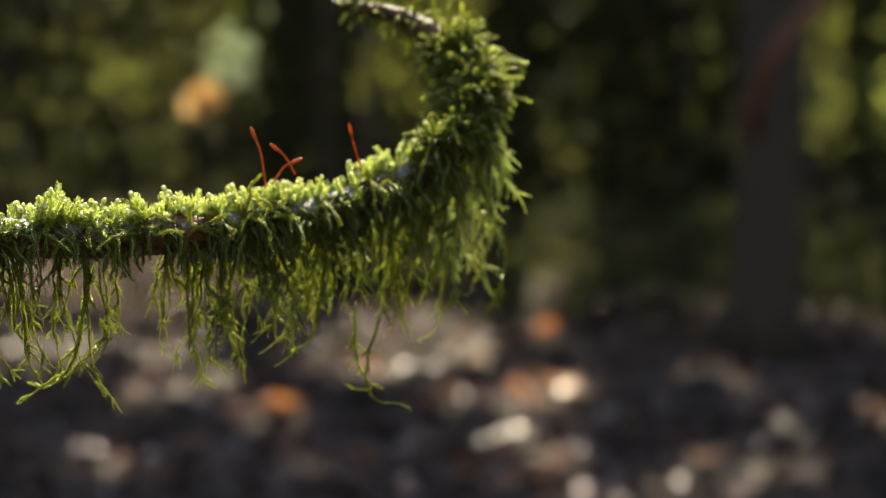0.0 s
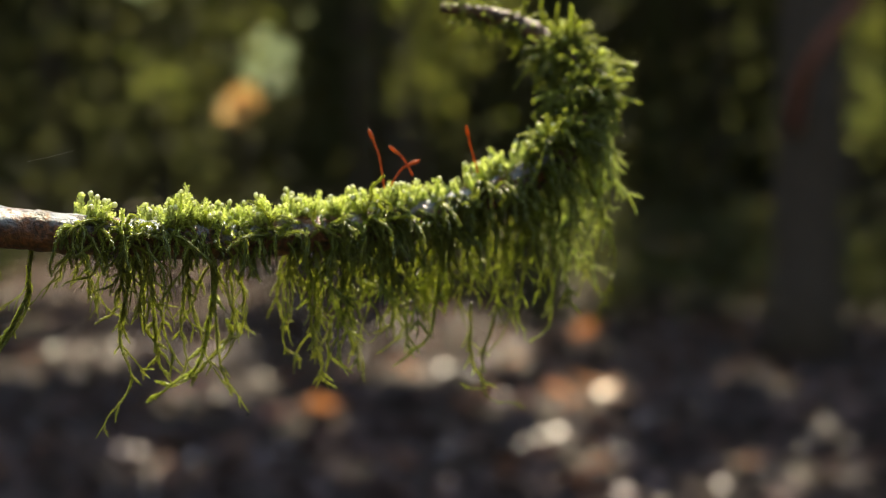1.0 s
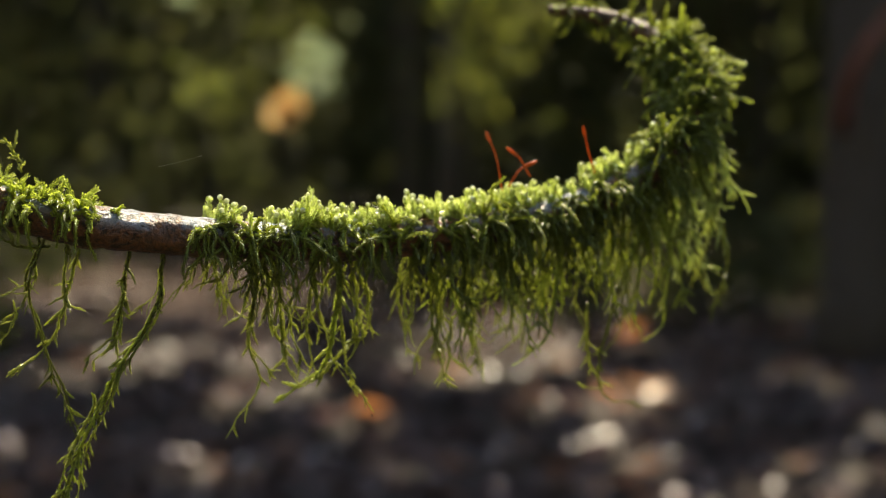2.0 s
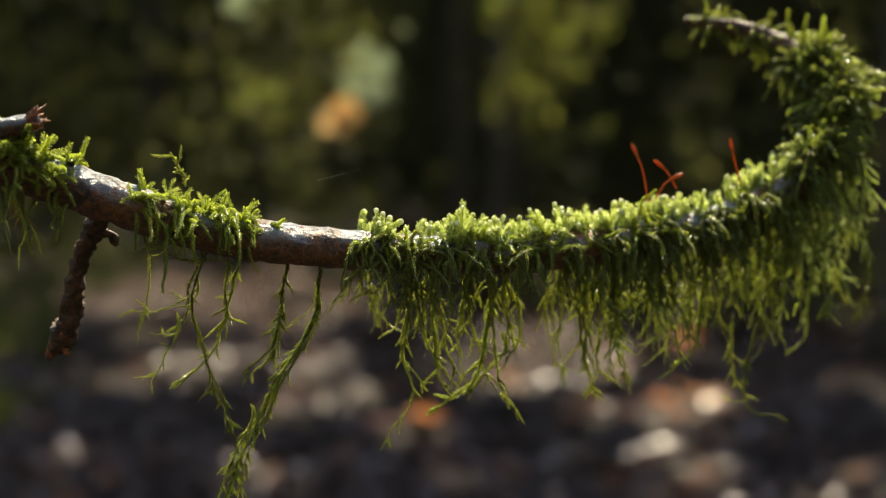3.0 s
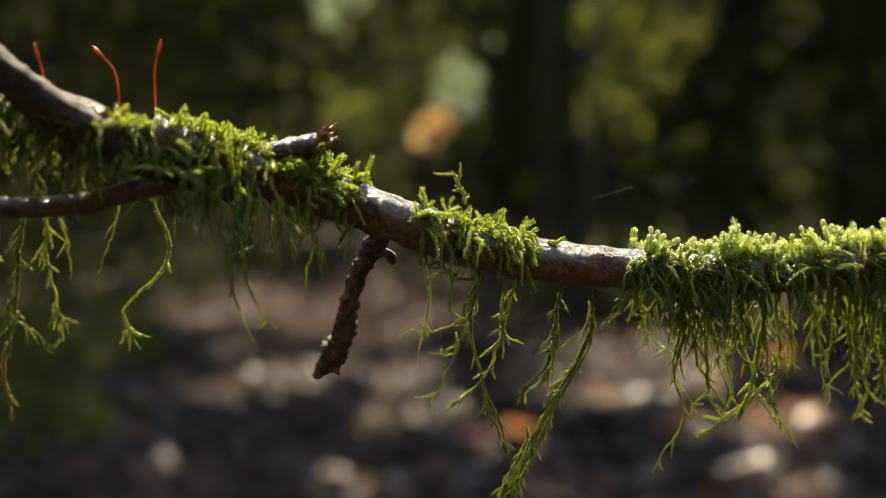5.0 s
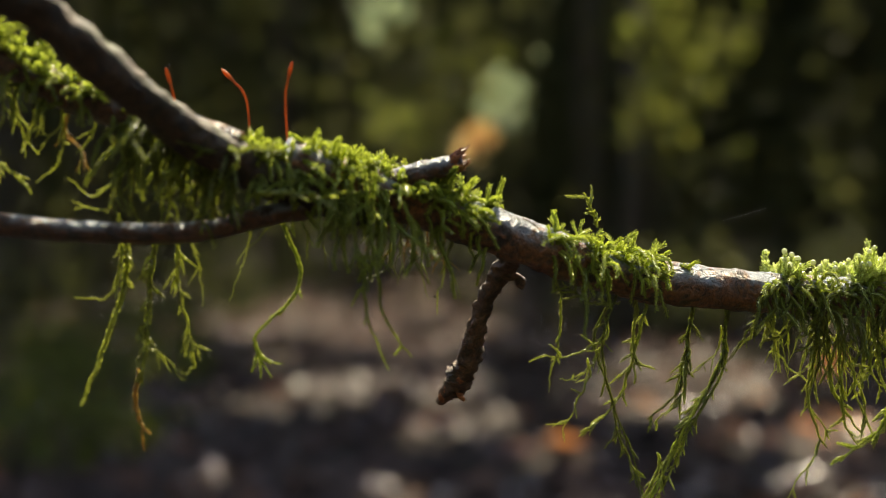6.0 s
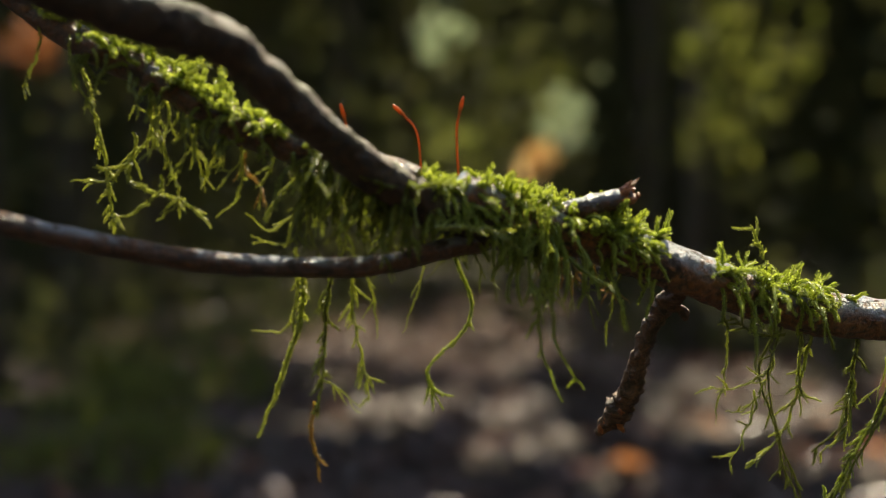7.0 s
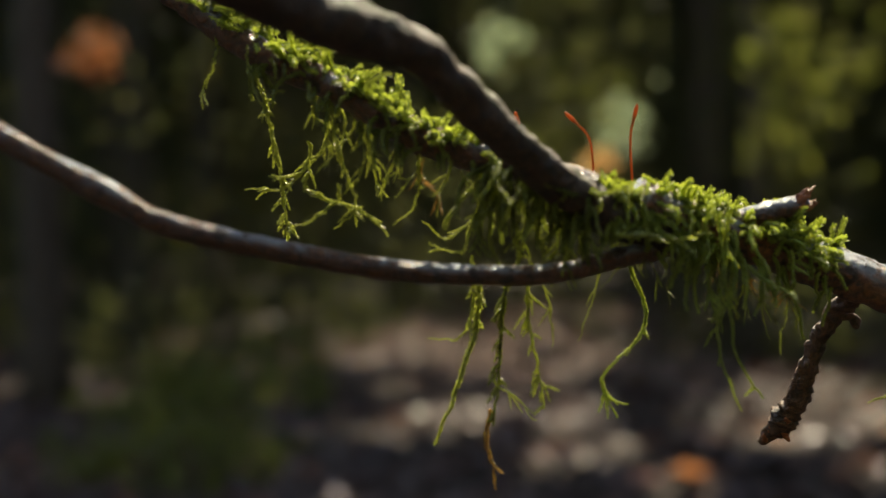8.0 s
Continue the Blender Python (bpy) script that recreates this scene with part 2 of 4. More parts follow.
def branched(path, fat, twigs, reach=(0.002, 0.005)):
    """A hanging moss strand with short side shoots."""
    pieces = [leafy(path, 0.00072 * fat, 0.00085 * fat, 0.00024 * fat, 0.00011, 0.30, stem=0.42)]
    n = len(path)
    for _ in range(twigs):
        i = int(rng.integers(max(1, n // 5), n - 1))
        t = unit(path[i] - path[i - 1])
        out = rng.normal(0, 1, 3) * (1.0, 0.6, 0.25)
        way = t * 0.9 + unit(out - t * (out @ t)) * rng.uniform(0.4, 1.1)
        pieces.append(leafy(bent(path[i], way, rng.uniform(*reach), 0.06, 0.12, 6), 0.00056 * fat, 0.00070 * fat, 0.00021 * fat, 0.00011, 0.36, stem=0.42))
    return joined(pieces)


# ---- ground and far woods ----
def ground_sheet():
    xs = np.r_[-200, -80, np.linspace(-30, 30, 121), 80, 200]
    ys = np.r_[-200, -80, np.linspace(-20, 40, 121), 80, 200]
    verts = [(x, y, 0.06 * noise.noise(Vector((x * 0.5, y * 0.5, 0))) + 0.02 * noise.noise(Vector((x * 2.1, y * 2.1, 3)))) for y in ys for x in xs]
    w = len(xs)
    return np.array(verts), [(j * w + i, j * w + i + 1, (j + 1) * w + i + 1, (j + 1) * w + i) for j in range(len(ys) - 1) for i in range(w - 1)]


def height(x, y):
    return 0.06 * noise.noise(Vector((x * 0.5, y * 0.5, 0))) + 0.02 * noise.noise(Vector((x * 2.1, y * 2.1, 3)))


tagged(part("ground", ground_sheet(), SOIL, smooth=True), "dark forest soil under fallen leaves", "ground", kind="structure")


def woods_ring(radius, low, high, wave):
    n = 160
    verts, faces = [], []
    for i in range(n):
        a = 2 * math.pi * i / n
        r = radius * (1 + 0.06 * noise.noise(Vector((math.cos(a) * 6, math.sin(a) * 6, wave))))
        x, y = -2 + r * math.cos(a), 8 + r * math.sin(a)
        top = high * (0.8 + 0.5 * noise.noise(Vector((math.cos(a) * 9, math.sin(a) * 9, wave + 4))))
        verts += [(x, y, low), (x * 1.0, y, top)]
        faces.append((2 * i, 2 * ((i + 1) % n), 2 * ((i + 1) % n) + 1, 2 * i + 1))
    return np.array(verts), faces


tagged(part("backdrop", woods_ring(27, -1, 18, 0.0), FAR), "dim green wall of far woods", "woods", kind="structure")

# ---- trees, with unseen crowns added for shade that leave gaps for the sun ----
# places the sun reaches: x, y, z, width of the gap
LIT = [(0.03, 0.32, 1.10, 0.06), (0.0, 0.30, 1.10, 0.06), (-0.04, 0.29, 1.10, 0.06), (-0.08, 0.27, 1.10, 0.06), (-0.115, 0.255, 1.10, 0.05),
       (-0.15, 0.24, 1.10, 0.05), (-0.185, 0.215, 1.11, 0.05), (-0.22, 0.205, 1.12, 0.05), (-0.255, 0.195, 1.13, 0.05), (-0.29, 0.175, 1.13, 0.05)]
PALE = [(0.08, 5.33), (0.20, 4.67), (-1.80, 5.87), (-2.28, 5.32), (-1.85, 4.66), (-1.69, 6.78), (-1.40, 6.43), (-1.15, 5.56), (-0.11, 4.05), (0.41, 3.93),
        (0.72, 4.06), (-1.24, 6.47), (-0.67, 4.47), (-1.14, 4.40), (-1.31, 6.52), (-1.51, 6.60), (-1.65, 9.67), (-0.04, 5.99), (-1.91, 4.77), (-1.20, 4.43),
        (-0.17, 6.04), (-0.73, 4.46), (-0.95, 4.33), (0.59, 4.95), (-2.95, 9.34), (-1.58, 10.1), (0.26, 4.72), (0.14, 4.60)]
RUST = [(-0.62, 5.18), (0.40, 5.72), (0.55, 7.13), (0.52, 5.52), (0.30, 5.45), (0.36, 5.25), (0.16, 6.35), (-0.35, 6.15), (-0.68, 5.22), (0.45, 5.60), (0.02, 5.45)]
LIT += [(x, y, 0.05, 0.055) for x, y in PALE] + [(x, y, 0.05, 0.085) for x, y in RUST]
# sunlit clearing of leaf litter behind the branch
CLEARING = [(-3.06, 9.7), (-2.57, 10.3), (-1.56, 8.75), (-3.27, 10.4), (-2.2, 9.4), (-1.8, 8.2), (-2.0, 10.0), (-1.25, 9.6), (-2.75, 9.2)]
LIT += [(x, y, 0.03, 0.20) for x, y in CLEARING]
LIT += [(rng.uniform(-3.6, -0.8), rng.uniform(7.6, 12.5), 0.03, rng.uniform(0.08, 0.14)) for _ in range(14)]
LIT += [(rng.uniform(0.7, 2.0), rng.uniform(4.0, 6.2), 0.03, rng.uniform(0.06, 0.1)) for _ in range(7)]
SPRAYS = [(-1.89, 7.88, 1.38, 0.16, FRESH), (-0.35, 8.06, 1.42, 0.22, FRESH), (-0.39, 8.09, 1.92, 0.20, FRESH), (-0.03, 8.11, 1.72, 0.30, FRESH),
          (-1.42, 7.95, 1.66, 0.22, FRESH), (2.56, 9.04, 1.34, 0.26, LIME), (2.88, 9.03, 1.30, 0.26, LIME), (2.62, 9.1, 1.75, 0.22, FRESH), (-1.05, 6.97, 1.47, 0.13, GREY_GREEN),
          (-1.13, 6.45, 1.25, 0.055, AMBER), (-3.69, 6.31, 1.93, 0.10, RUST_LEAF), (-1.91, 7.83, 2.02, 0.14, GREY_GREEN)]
LIT += [(x, y, z, r * 1.2 + 0.05) for x, y, z, r, _ in SPRAYS]
LIT += [(-5.4, 9.2, 1.9, 0.22), (-4.6, 9.4, 0.9, 0.2), (-5.0, 10.0, 2.4, 0.3), (-3.9, 9.5, 1.0, 0.2), (-4.2, 9.0, 2.0, 0.2), (1.9, 9.3, 1.2, 0.25), (2.3, 10.0, 1.8, 0.3)]
# upright shafts of light in the far leaves
for _ in range(9):
    x, y, r = rng.uniform(-6.5, 1.2), rng.uniform(10.0, 15.0), rng.uniform(0.10, 0.22)
    LIT += [(x, y, z, r) for z in np.arange(rng.uniform(1.0, 1.8), rng.uniform(2.4, 4.0), 0.25)]
LIT += [(0.0, 9.2, z, 0.16) for z in np.arange(1.2, 2.6, 0.25)] + [(-0.30, 9.6, z, 0.12) for z in np.arange(1.6, 2.6, 0.25)]
GLINTS = [(rng.uniform(-3.4, 1.7), rng.uniform(3.8, 7.6)) for _ in range(160)]
LIT += [(x, y, 0.04, 0.024) for x, y in GLINTS]
LIT += [(1.50, 6.10, 1.45, 0.12), (1.65, 6.07, 1.68, 0.12)]
GAPS = np.array(LIT)


def cards(centres, size, lean=1.0):
    """Pointed leaves about the centres, each folded a little along its rib."""
    n = len(centres)
    a = unit(rng.normal(0, 1, (n, 3)) * (1, 1, lean))
    b = unit(np.cross(a, rng.normal(0, 1, (n, 3))))
    c = np.cross(a, b)
    s = (size * rng.uniform(0.6, 1.3, n))[:, None]
    verts = np.stack([centres - a * s, centres - a * s * 0.1 + b * s * 0.45 + c * s * 0.1, centres + a * s, centres - a * s * 0.1 - b * s * 0.45 + c * s * 0.1], 1).reshape(-1, 3)
    return verts, [(4 * i, 4 * i + 1, 4 * i + 2, 4 * i + 3) for i in range(n)]


def pruned(geometry, shift):
    """Leaves without those that stand in the way of the sun for a place in GAPS."""
    verts, faces = geometry
    quads = verts.reshape(-1, 4, 3) + shift
    probes = np.concatenate([quads, quads.mean(1, keepdims=True), (quads + np.roll(quads, 1, 1)) / 2], 1)
    s, hit = np.array(SUN), np.zeros(len(quads), bool)
    for x, y, z, r in GAPS:
        rel = probes - (x, y, z)
        run = rel @ s
        hit |= ((np.linalg.norm(rel - run[..., None] * s, axis=2) < r) & (run > 0.6)).any(1)
    kept = verts.reshape(-1, 4, 3)[~hit]
    return kept.reshape(-1, 3), faces[: len(kept)]


def tree(x, y, girth, tall, crown_r, leaves):
    root = new("tree")
    root.location = (x, y, 0)
    tagged(root, "tall forest tree with dark rough bark", "tree", "forest trees")
    here = np.array((x, y, 0.0))
    stem = np.array([(0, 0, -0.2), (0.02, 0, 0.4), (0.05, 0.03, tall * 0.4), (-0.05, 0.05, tall * 0.7), (0, 0, tall)]) + (0.0, 0, 0)
    path = spline(stem, 26)
    radius = girth * np.interp(np.linspace(0, 1, 26), [0, 0.05, 0.5, 1], [1.5, 1.05, 0.7, 0.12])
    part("trunk", tube(path, radius, 12, 0.18, 4.0), TRUNK, root, smooth=True)
    for k in range(6):
        a, z = rng.uniform(0, 6.28), tall * rng.uniform(0.5, 0.85)
        limb = bent((0, 0, z), (math.cos(a), math.sin(a), 0.5), crown_r * 0.9, -0.06, 0.12, 7)
        part("limb", tube(limb, np.linspace(girth * 0.3, girth * 0.06, 7), 6), TRUNK, root, smooth=True)
    clumps = rng.normal(0, 1, (34, 3)) * (crown_r * 0.5, crown_r * 0.5, tall * 0.13) + (0, 0, tall * 0.8)
    c = clumps[rng.integers(0, 34, leaves)] + rng.normal(0, 0.42, (leaves, 3))
    c = c[c[:, 2] > tall * 0.42]
    part("crown", pruned(cards(c, 0.25), here), FOLIAGE, root, "broken crown of green leaves, added out of view for shade")
    return root


lone = tree(1.55, 6.6, 0.16, 12.0, 3.4, 1300)
side = spline(np.array([(-0.08, -0.10, 1.12), (-0.09, -0.45, 1.40), (0.10, -0.52, 1.68), (0.30, -0.55, 2.1)]), 16)
part("low_limb", tube(side, np.linspace(0.035, 0.022, 16), 8, 0.15, 20.0), RED_LIMB, lone, "reddish low side limb", smooth=True)
tree(-0.55, 9.2, 0.065, 11.0, 3.2, 1300)
tree(-4.55, 7.1, 0.13, 12.0, 3.4, 1300)
for gx in range(-4, 5):
    for gy in range(0, 6):
        x, y = gx * 4.1 + rng.uniform(-1.3, 1.3) - 1, 12.0 + gy * 4.0 + rng.uniform(-1.3, 1.3)
        tree(x, y, rng.uniform(0.10, 0.22), rng.uniform(10.5, 13.5), 3.6, 3500 if gy == 0 else 2300)
# trees mostly out of view, added to hold back the sky light
for x, y in ((-9, 3), (-10, 9), (7, 4), (9, 9), (-7, -5), (0.5, -6), (8, -4), (-3.5, -9), (4, -9), (-4.6, -2.5), (4.6, -1.5), (-12, -2), (12, 1), (-6.5, 12), (0.5, -12)):
    tree(x, y, 0.18, 12.0, 3.6, 800)

# ---- undergrowth ----
n = 52000
y = rng.uniform(9.0, 21.0, n)
c = np.stack([rng.uniform(-1, 1, n) * (y * 0.75) - 1.5, y, rng.beta(1.2, 1.5, n) * 3.6], 1)
dense = np.array([noise.noise(Vector(p * 0.8)) for p in c]) > -0.3
c = c[dense]
tagged(part("undergrowth", cards(c, 0.05), FOLIAGE), "dim green leafy undergrowth between the trees", "undergrowth", kind="stuff")

n = 9000
y = rng.uniform(7.4, 11.0, n)
c = np.stack([rng.uniform(-1, 1, n) * (y * 0.75) - 1.5, y, rng.beta(1.0, 2.2, n) * 0.75], 1)
bushy = np.array([noise.noise(Vector(p * 0.7 + np.array((9.0, 0, 0)))) for p in c]) > np.where(c[:, 0] > 0.3, -0.45, 0.02)
bushy &= ~((c[:, 0] > -3.4) & (c[:, 0] < -1.1) & (c[:, 1] < 10.4) & (c[:, 2] > 0.05))
tagged(part("low_plants", cards(c[bushy], 0.06), FOLIAGE), "low dark green plants on the forest floor", "plants", kind="stuff")
n = 1600
y = rng.uniform(4.6, 7.6, n)
c = np.stack([-0.28 * y - rng.uniform(0.75, 2.0, n), y, rng.beta(1.0, 2.0, n) * 0.4], 1)
bushy = np.array([noise.noise(Vector(p * 1.3)) for p in c]) > -0.05
tagged(part("low_herbs", cards(c[bushy], 0.05), FRESH), "patchy green herbs among the fallen leaves", "herbs", kind="stuff")

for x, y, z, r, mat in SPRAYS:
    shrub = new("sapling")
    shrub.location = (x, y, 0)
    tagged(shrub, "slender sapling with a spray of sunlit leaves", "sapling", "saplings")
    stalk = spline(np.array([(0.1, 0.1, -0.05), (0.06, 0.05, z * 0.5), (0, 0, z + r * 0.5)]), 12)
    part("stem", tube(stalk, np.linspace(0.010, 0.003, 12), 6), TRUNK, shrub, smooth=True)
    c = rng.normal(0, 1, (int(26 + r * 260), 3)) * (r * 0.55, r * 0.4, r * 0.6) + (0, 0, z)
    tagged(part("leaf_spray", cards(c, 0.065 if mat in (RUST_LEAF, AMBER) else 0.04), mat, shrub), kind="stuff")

# ---- fallen leaves ----
def fallen(centres, size, curl):
    """Curled leaves lying on the ground, six points each."""
    n = len(centres)
    turn = rng.uniform(0, 6.28, n)
    a = np.stack([np.cos(turn), np.sin(turn), rng.normal(0, 0.25, n)], 1)
    b = np.stack([-np.sin(turn), np.cos(turn), rng.normal(0, 0.35, n)], 1)
    up = np.cross(unit(a), unit(b))
    s = (size * rng.uniform(0.6, 1.3, n))[:, None]
    lift = up * s * curl * rng.uniform(0.2, 1.0, (n, 1))
    pts = [centres - a * s, centres - a * s * 0.3 + b * s * 0.5 + lift, centres + a * s * 0.4 + b * s * 0.4 + lift * 1.1, centres + a * s + lift * 0.6,
           centres + a * s * 0.4 - b * s * 0.4 + lift * 1.1, centres - a * s * 0.3 - b * s * 0.5 + lift]
    rib = [centres - a * s * 0.3, centres + a * s * 0.4]
    verts = np.stack(pts + rib, 1).reshape(-1, 3)
    faces = []
    for i in range(0, 8 * n, 8):
        faces += [(i, i + 6, i + 1), (i + 1, i + 6, i + 7, i + 2), (i + 2, i + 7, i + 3), (i, i + 5, i + 6), (i + 6, i + 5, i + 4, i + 7), (i + 7, i + 4, i + 3)]
    return verts, faces


n = 4000
x, y = rng.uniform(-6, 6, n), rng.uniform(-6, 3.2, n)
c = np.stack([x, y, [height(a, b) + 0.02 for a, b in zip(x, y)]], 1)
tagged(part("leaf_litter", fallen(c, 0.06, 0.5), LITTER), "brown litter of fallen leaves under the branch", "leaf litter", kind="stuff")
n = 15000
y = 2.6 + 12.0 * rng.power(0.7, n)
x = rng.uniform(-1, 1, n) * (y * 0.62 + 0.5) - 0.18 * y
c = np.stack([x, y, [height(a, b) + 0.02 for a, b in zip(x, y)]], 1)
tagged(part("leaf_litter", fallen(c, 0.05, 0.5), LITTER), "brown and grey litter of fallen leaves", "leaf litter", kind="stuff")
# lighter leaves in the clearing: the sunlight there is put into their colour
n = 2200
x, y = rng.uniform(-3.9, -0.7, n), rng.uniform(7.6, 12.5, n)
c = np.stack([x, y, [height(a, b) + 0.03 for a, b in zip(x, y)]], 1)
tagged(part("leaf_litter", fallen(c, 0.055, 0.5), SUNLIT_LITTER), "beige leaf litter of a clearing, sunlight put into its colour", "leaf litter", kind="stuff")


def glossy_leaf(size, tilt, curl):
    """A small wet leaf of eight points, tilted about the x axis to glint."""
    turn = rng.uniform(0, 6.28)
    pts = [(math.cos(a) * size * (1.35 if k % 4 == 0 else 0.95), math.sin(a) * size * 0.8, curl * size * math.cos(2 * a)) for k, a in enumerate(np.linspace(0, 2 * math.pi, 8, endpoint=False))]
    spin = Matrix.Rotation(rng.normal(0, 0.05), 3, "Y") @ Matrix.Rotation(tilt, 3, "X") @ Matrix.Rotation(turn, 3, "Z")
    return np.array([spin @ Vector(p) for p in pts + [(0, 0, 0)]]), [(k, (k + 1) % 8, 8) for k in range(8)]


# pale leaves whose colour and tilt make the bright glints on the litter
for x, y in PALE:
    ob = part("fallen_leaf", glossy_leaf(rng.uniform(0.015, 0.021), radians(24) + rng.normal(0, 0.04), 0.05), GLINT_LEAF)
    ob.location = (x, y, height(x, y) + 0.05)
    tagged(ob, "pale wet fallen leaf, coloured and tilted as a sun glint", "leaf", "fallen leaves")
for x, y in RUST:
    ob = part("fallen_leaf", fallen(np.array([(0.0, 0.0, 0.0)]), 0.065, 0.5), RUST_LEAF)
    ob.location = (x, y, height(x, y) + 0.045)
    tagged(ob, "rust-orange fallen leaf on the forest floor", "leaf", "fallen leaves")
shiny = []
for x, y in GLINTS:
    v, f = glossy_leaf(rng.uniform(0.006, 0.014), radians(24) + rng.normal(0, 0.12), 0.12)
    shiny.append((v + (x, y, height(x, y) + 0.05), f))
tagged(part("glint_leaf_scraps", joined(shiny), GLINT_LEAF), "scattered small wet scraps of pale leaves added as sun glints", "leaf litter", kind="stuff")

# ---- the mossy branch ----
branch = new("mossy_branch")
branch.location = (0, 0, 0)
tagged(branch, "crooked grey-brown tree branch overgrown with hanging green moss", "branch")

MAIN = spline(mm([(2.5, 309, -2.5), (-3, 305.3, -7.6), (-10.5, 301.6, -12.5), (-22.6, 296, -16.9), (-34.4, 291.3, -19.5), (-56.1, 279, -21.6), (-71.6, 271.4, -22.0),
                  (-90, 265, -20.6), (-110.6, 256.6, -17.8), (-124.2, 251.2, -15.2), (-140.3, 241.6, -8.4), (-157.1, 234.2, -1.0), (-168, 230, 2.4), (-180, 221, 8.0)]), 320)
ELBOW = spline(mm([(-1.1, 306.0, -6.9), (3.6, 311.0, -1.3), (7.0, 316.0, 5.2), (6.9, 321.0, 12.5), (2.9, 326.0, 18.0), (-3.0, 330.0, 23.2), (-12.8, 332.0, 27.8), (-26.4, 332.0, 30.1)]), 120)
FORK = spline(mm([(-168.2, 231, -0.3), (-175.5, 224, 2.7), (-185.3, 216, 7.4), (-192.3, 207, 13.4), (-198.0, 199, 19.9), (-203.9, 190, 27.8), (-208.3, 184, 32.7), (-215.5, 175, 35.7), (-222.6, 165, 38.6), (-234.6, 146, 44.0)]), 200)
BACK = spline(mm([(-186, 214, 10), (-200.5, 213, 15.9), (-210.2, 212, 18.3), (-220, 211, 23.1), (-230.2, 211, 29.6), (-240.7, 211, 34.7), (-249.2, 211, 39.8), (-256.7, 211, 45.4), (-268, 211, 54), (-290, 211, 72)]), 200)
TWIG = spline(mm([(-168.5, 229.6, 2.1), (-176, 223.6, -0.3), (-182.2, 218.5, -1.4), (-191.3, 213.5, -3.4), (-200.3, 209, -3.7), (-217.7, 200.5, -1.9), (-234, 191, 2.1), (-249.1, 181, 7.0),
                  (-257.3, 178, 11.8), (-274.5, 174, 22.3), (-288.1, 172, 31.9), (-305, 169, 45)]), 260)
STUB = spline(mm([(-168, 230.5, 2.2), (-158.6, 231.5, 4.9), (-150.9, 233.6, 6.9)]), 40)
TWIG_FORM = spline(mm([(-142.2, 241.5, -10.0), (-146.2, 246.6, -13.6), (-149.2, 248.6, -18.5), (-151.5, 250.0, -24.3), (-153.0, 252.0, -29.0), (-154.9, 254.5, -33.2), (-157.6, 256.8, -37.0), (-161.2, 258.8, -40.6)]), 110)


def along(count, stops, values):
    return np.interp(np.linspace(0, 1, count), stops, values) * 0.001


R_MAIN = along(320, [0, 0.1, 0.3, 0.55, 0.8, 1], [3.2, 3.8, 3.9, 3.9, 4.2, 4.4])
part("limb", tube(MAIN, R_MAIN, 22, 0.12), BARK, branch, "grey lichen-flecked bark with sky sheen coloured into its top", smooth=True)
part("tip", tube(ELBOW, along(120, [0, 0.5, 0.75, 1], [4.4, 3.8, 2.2, 1.2]), 16, 0.12), BARK_DARK, branch, smooth=True)
R_FORK = along(200, [0, 0.1, 0.35, 0.62, 0.70, 0.78, 1], [3.6, 3.4, 3.4, 3.5, 4.4, 3.6, 3.6])
part("side_limb", tube(FORK - np.array((0.0, 0.0, 0.0003)), R_FORK, 30, 0.22, 230.0), BARK_FORK, branch, "rough brown bark with a knot, shade put into its dark colour", smooth=True)
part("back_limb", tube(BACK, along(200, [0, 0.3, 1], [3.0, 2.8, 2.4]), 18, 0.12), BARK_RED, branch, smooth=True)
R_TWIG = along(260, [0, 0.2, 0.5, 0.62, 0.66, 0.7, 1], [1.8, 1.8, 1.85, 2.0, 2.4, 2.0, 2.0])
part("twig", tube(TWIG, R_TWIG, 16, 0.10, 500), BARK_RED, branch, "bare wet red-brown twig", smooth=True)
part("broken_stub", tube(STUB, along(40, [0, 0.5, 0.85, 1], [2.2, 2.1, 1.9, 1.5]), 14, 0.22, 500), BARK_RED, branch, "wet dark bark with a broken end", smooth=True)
for k in range(9):
    # splinters of heartwood round the break
    a = k * 0.7
    off = np.array((0.0, math.cos(a), math.sin(a))) * 0.0011
    lean = np.array((1.0, 0.25 * math.cos(a), 0.45 + 0.35 * math.sin(a)))
    part("splinter", tube(bent(STUB[-5] + off, lean, rng.uniform(0.0020, 0.0042), -0.02, 0.12, 6), along(6, [0, 0.6, 1], [0.75, 0.5, 0.08]), 5, 0.4, 1500), HEART, branch, "splintered red heartwood" if k == 0 else "")
# knobbly hanging piece given a twig's shape; its kind is left open
R_TWIG_FORM = along(110, [0, 0.1, 0.2, 0.5, 0.68, 0.82, 0.9, 1], [1.8, 1.9, 1.7, 1.7, 2.0, 2.5, 1.8, 0.9]) * (1 + 0.05 * np.sin(np.linspace(0, 70, 110) + 2 * np.sin(np.linspace(0, 9, 110))))
part("twig_form", tube(TWIG_FORM, R_TWIG_FORM, 22, 0.42, 800), BARK_DARK, branch, "knobbly dark twig-shaped piece", smooth=True)
part("side_knob", tube(spline(mm([(-146.0, 247.0, -14.0), (-143.4, 248.0, -15.0), (-142.6, 248.8, -17.2)]), 24), along(24, [0, 0.5, 0.8, 1], [1.2, 0.8, 1.0, 0.5]), 12, 0.4, 900), BARK_DARK, branch, smooth=True)
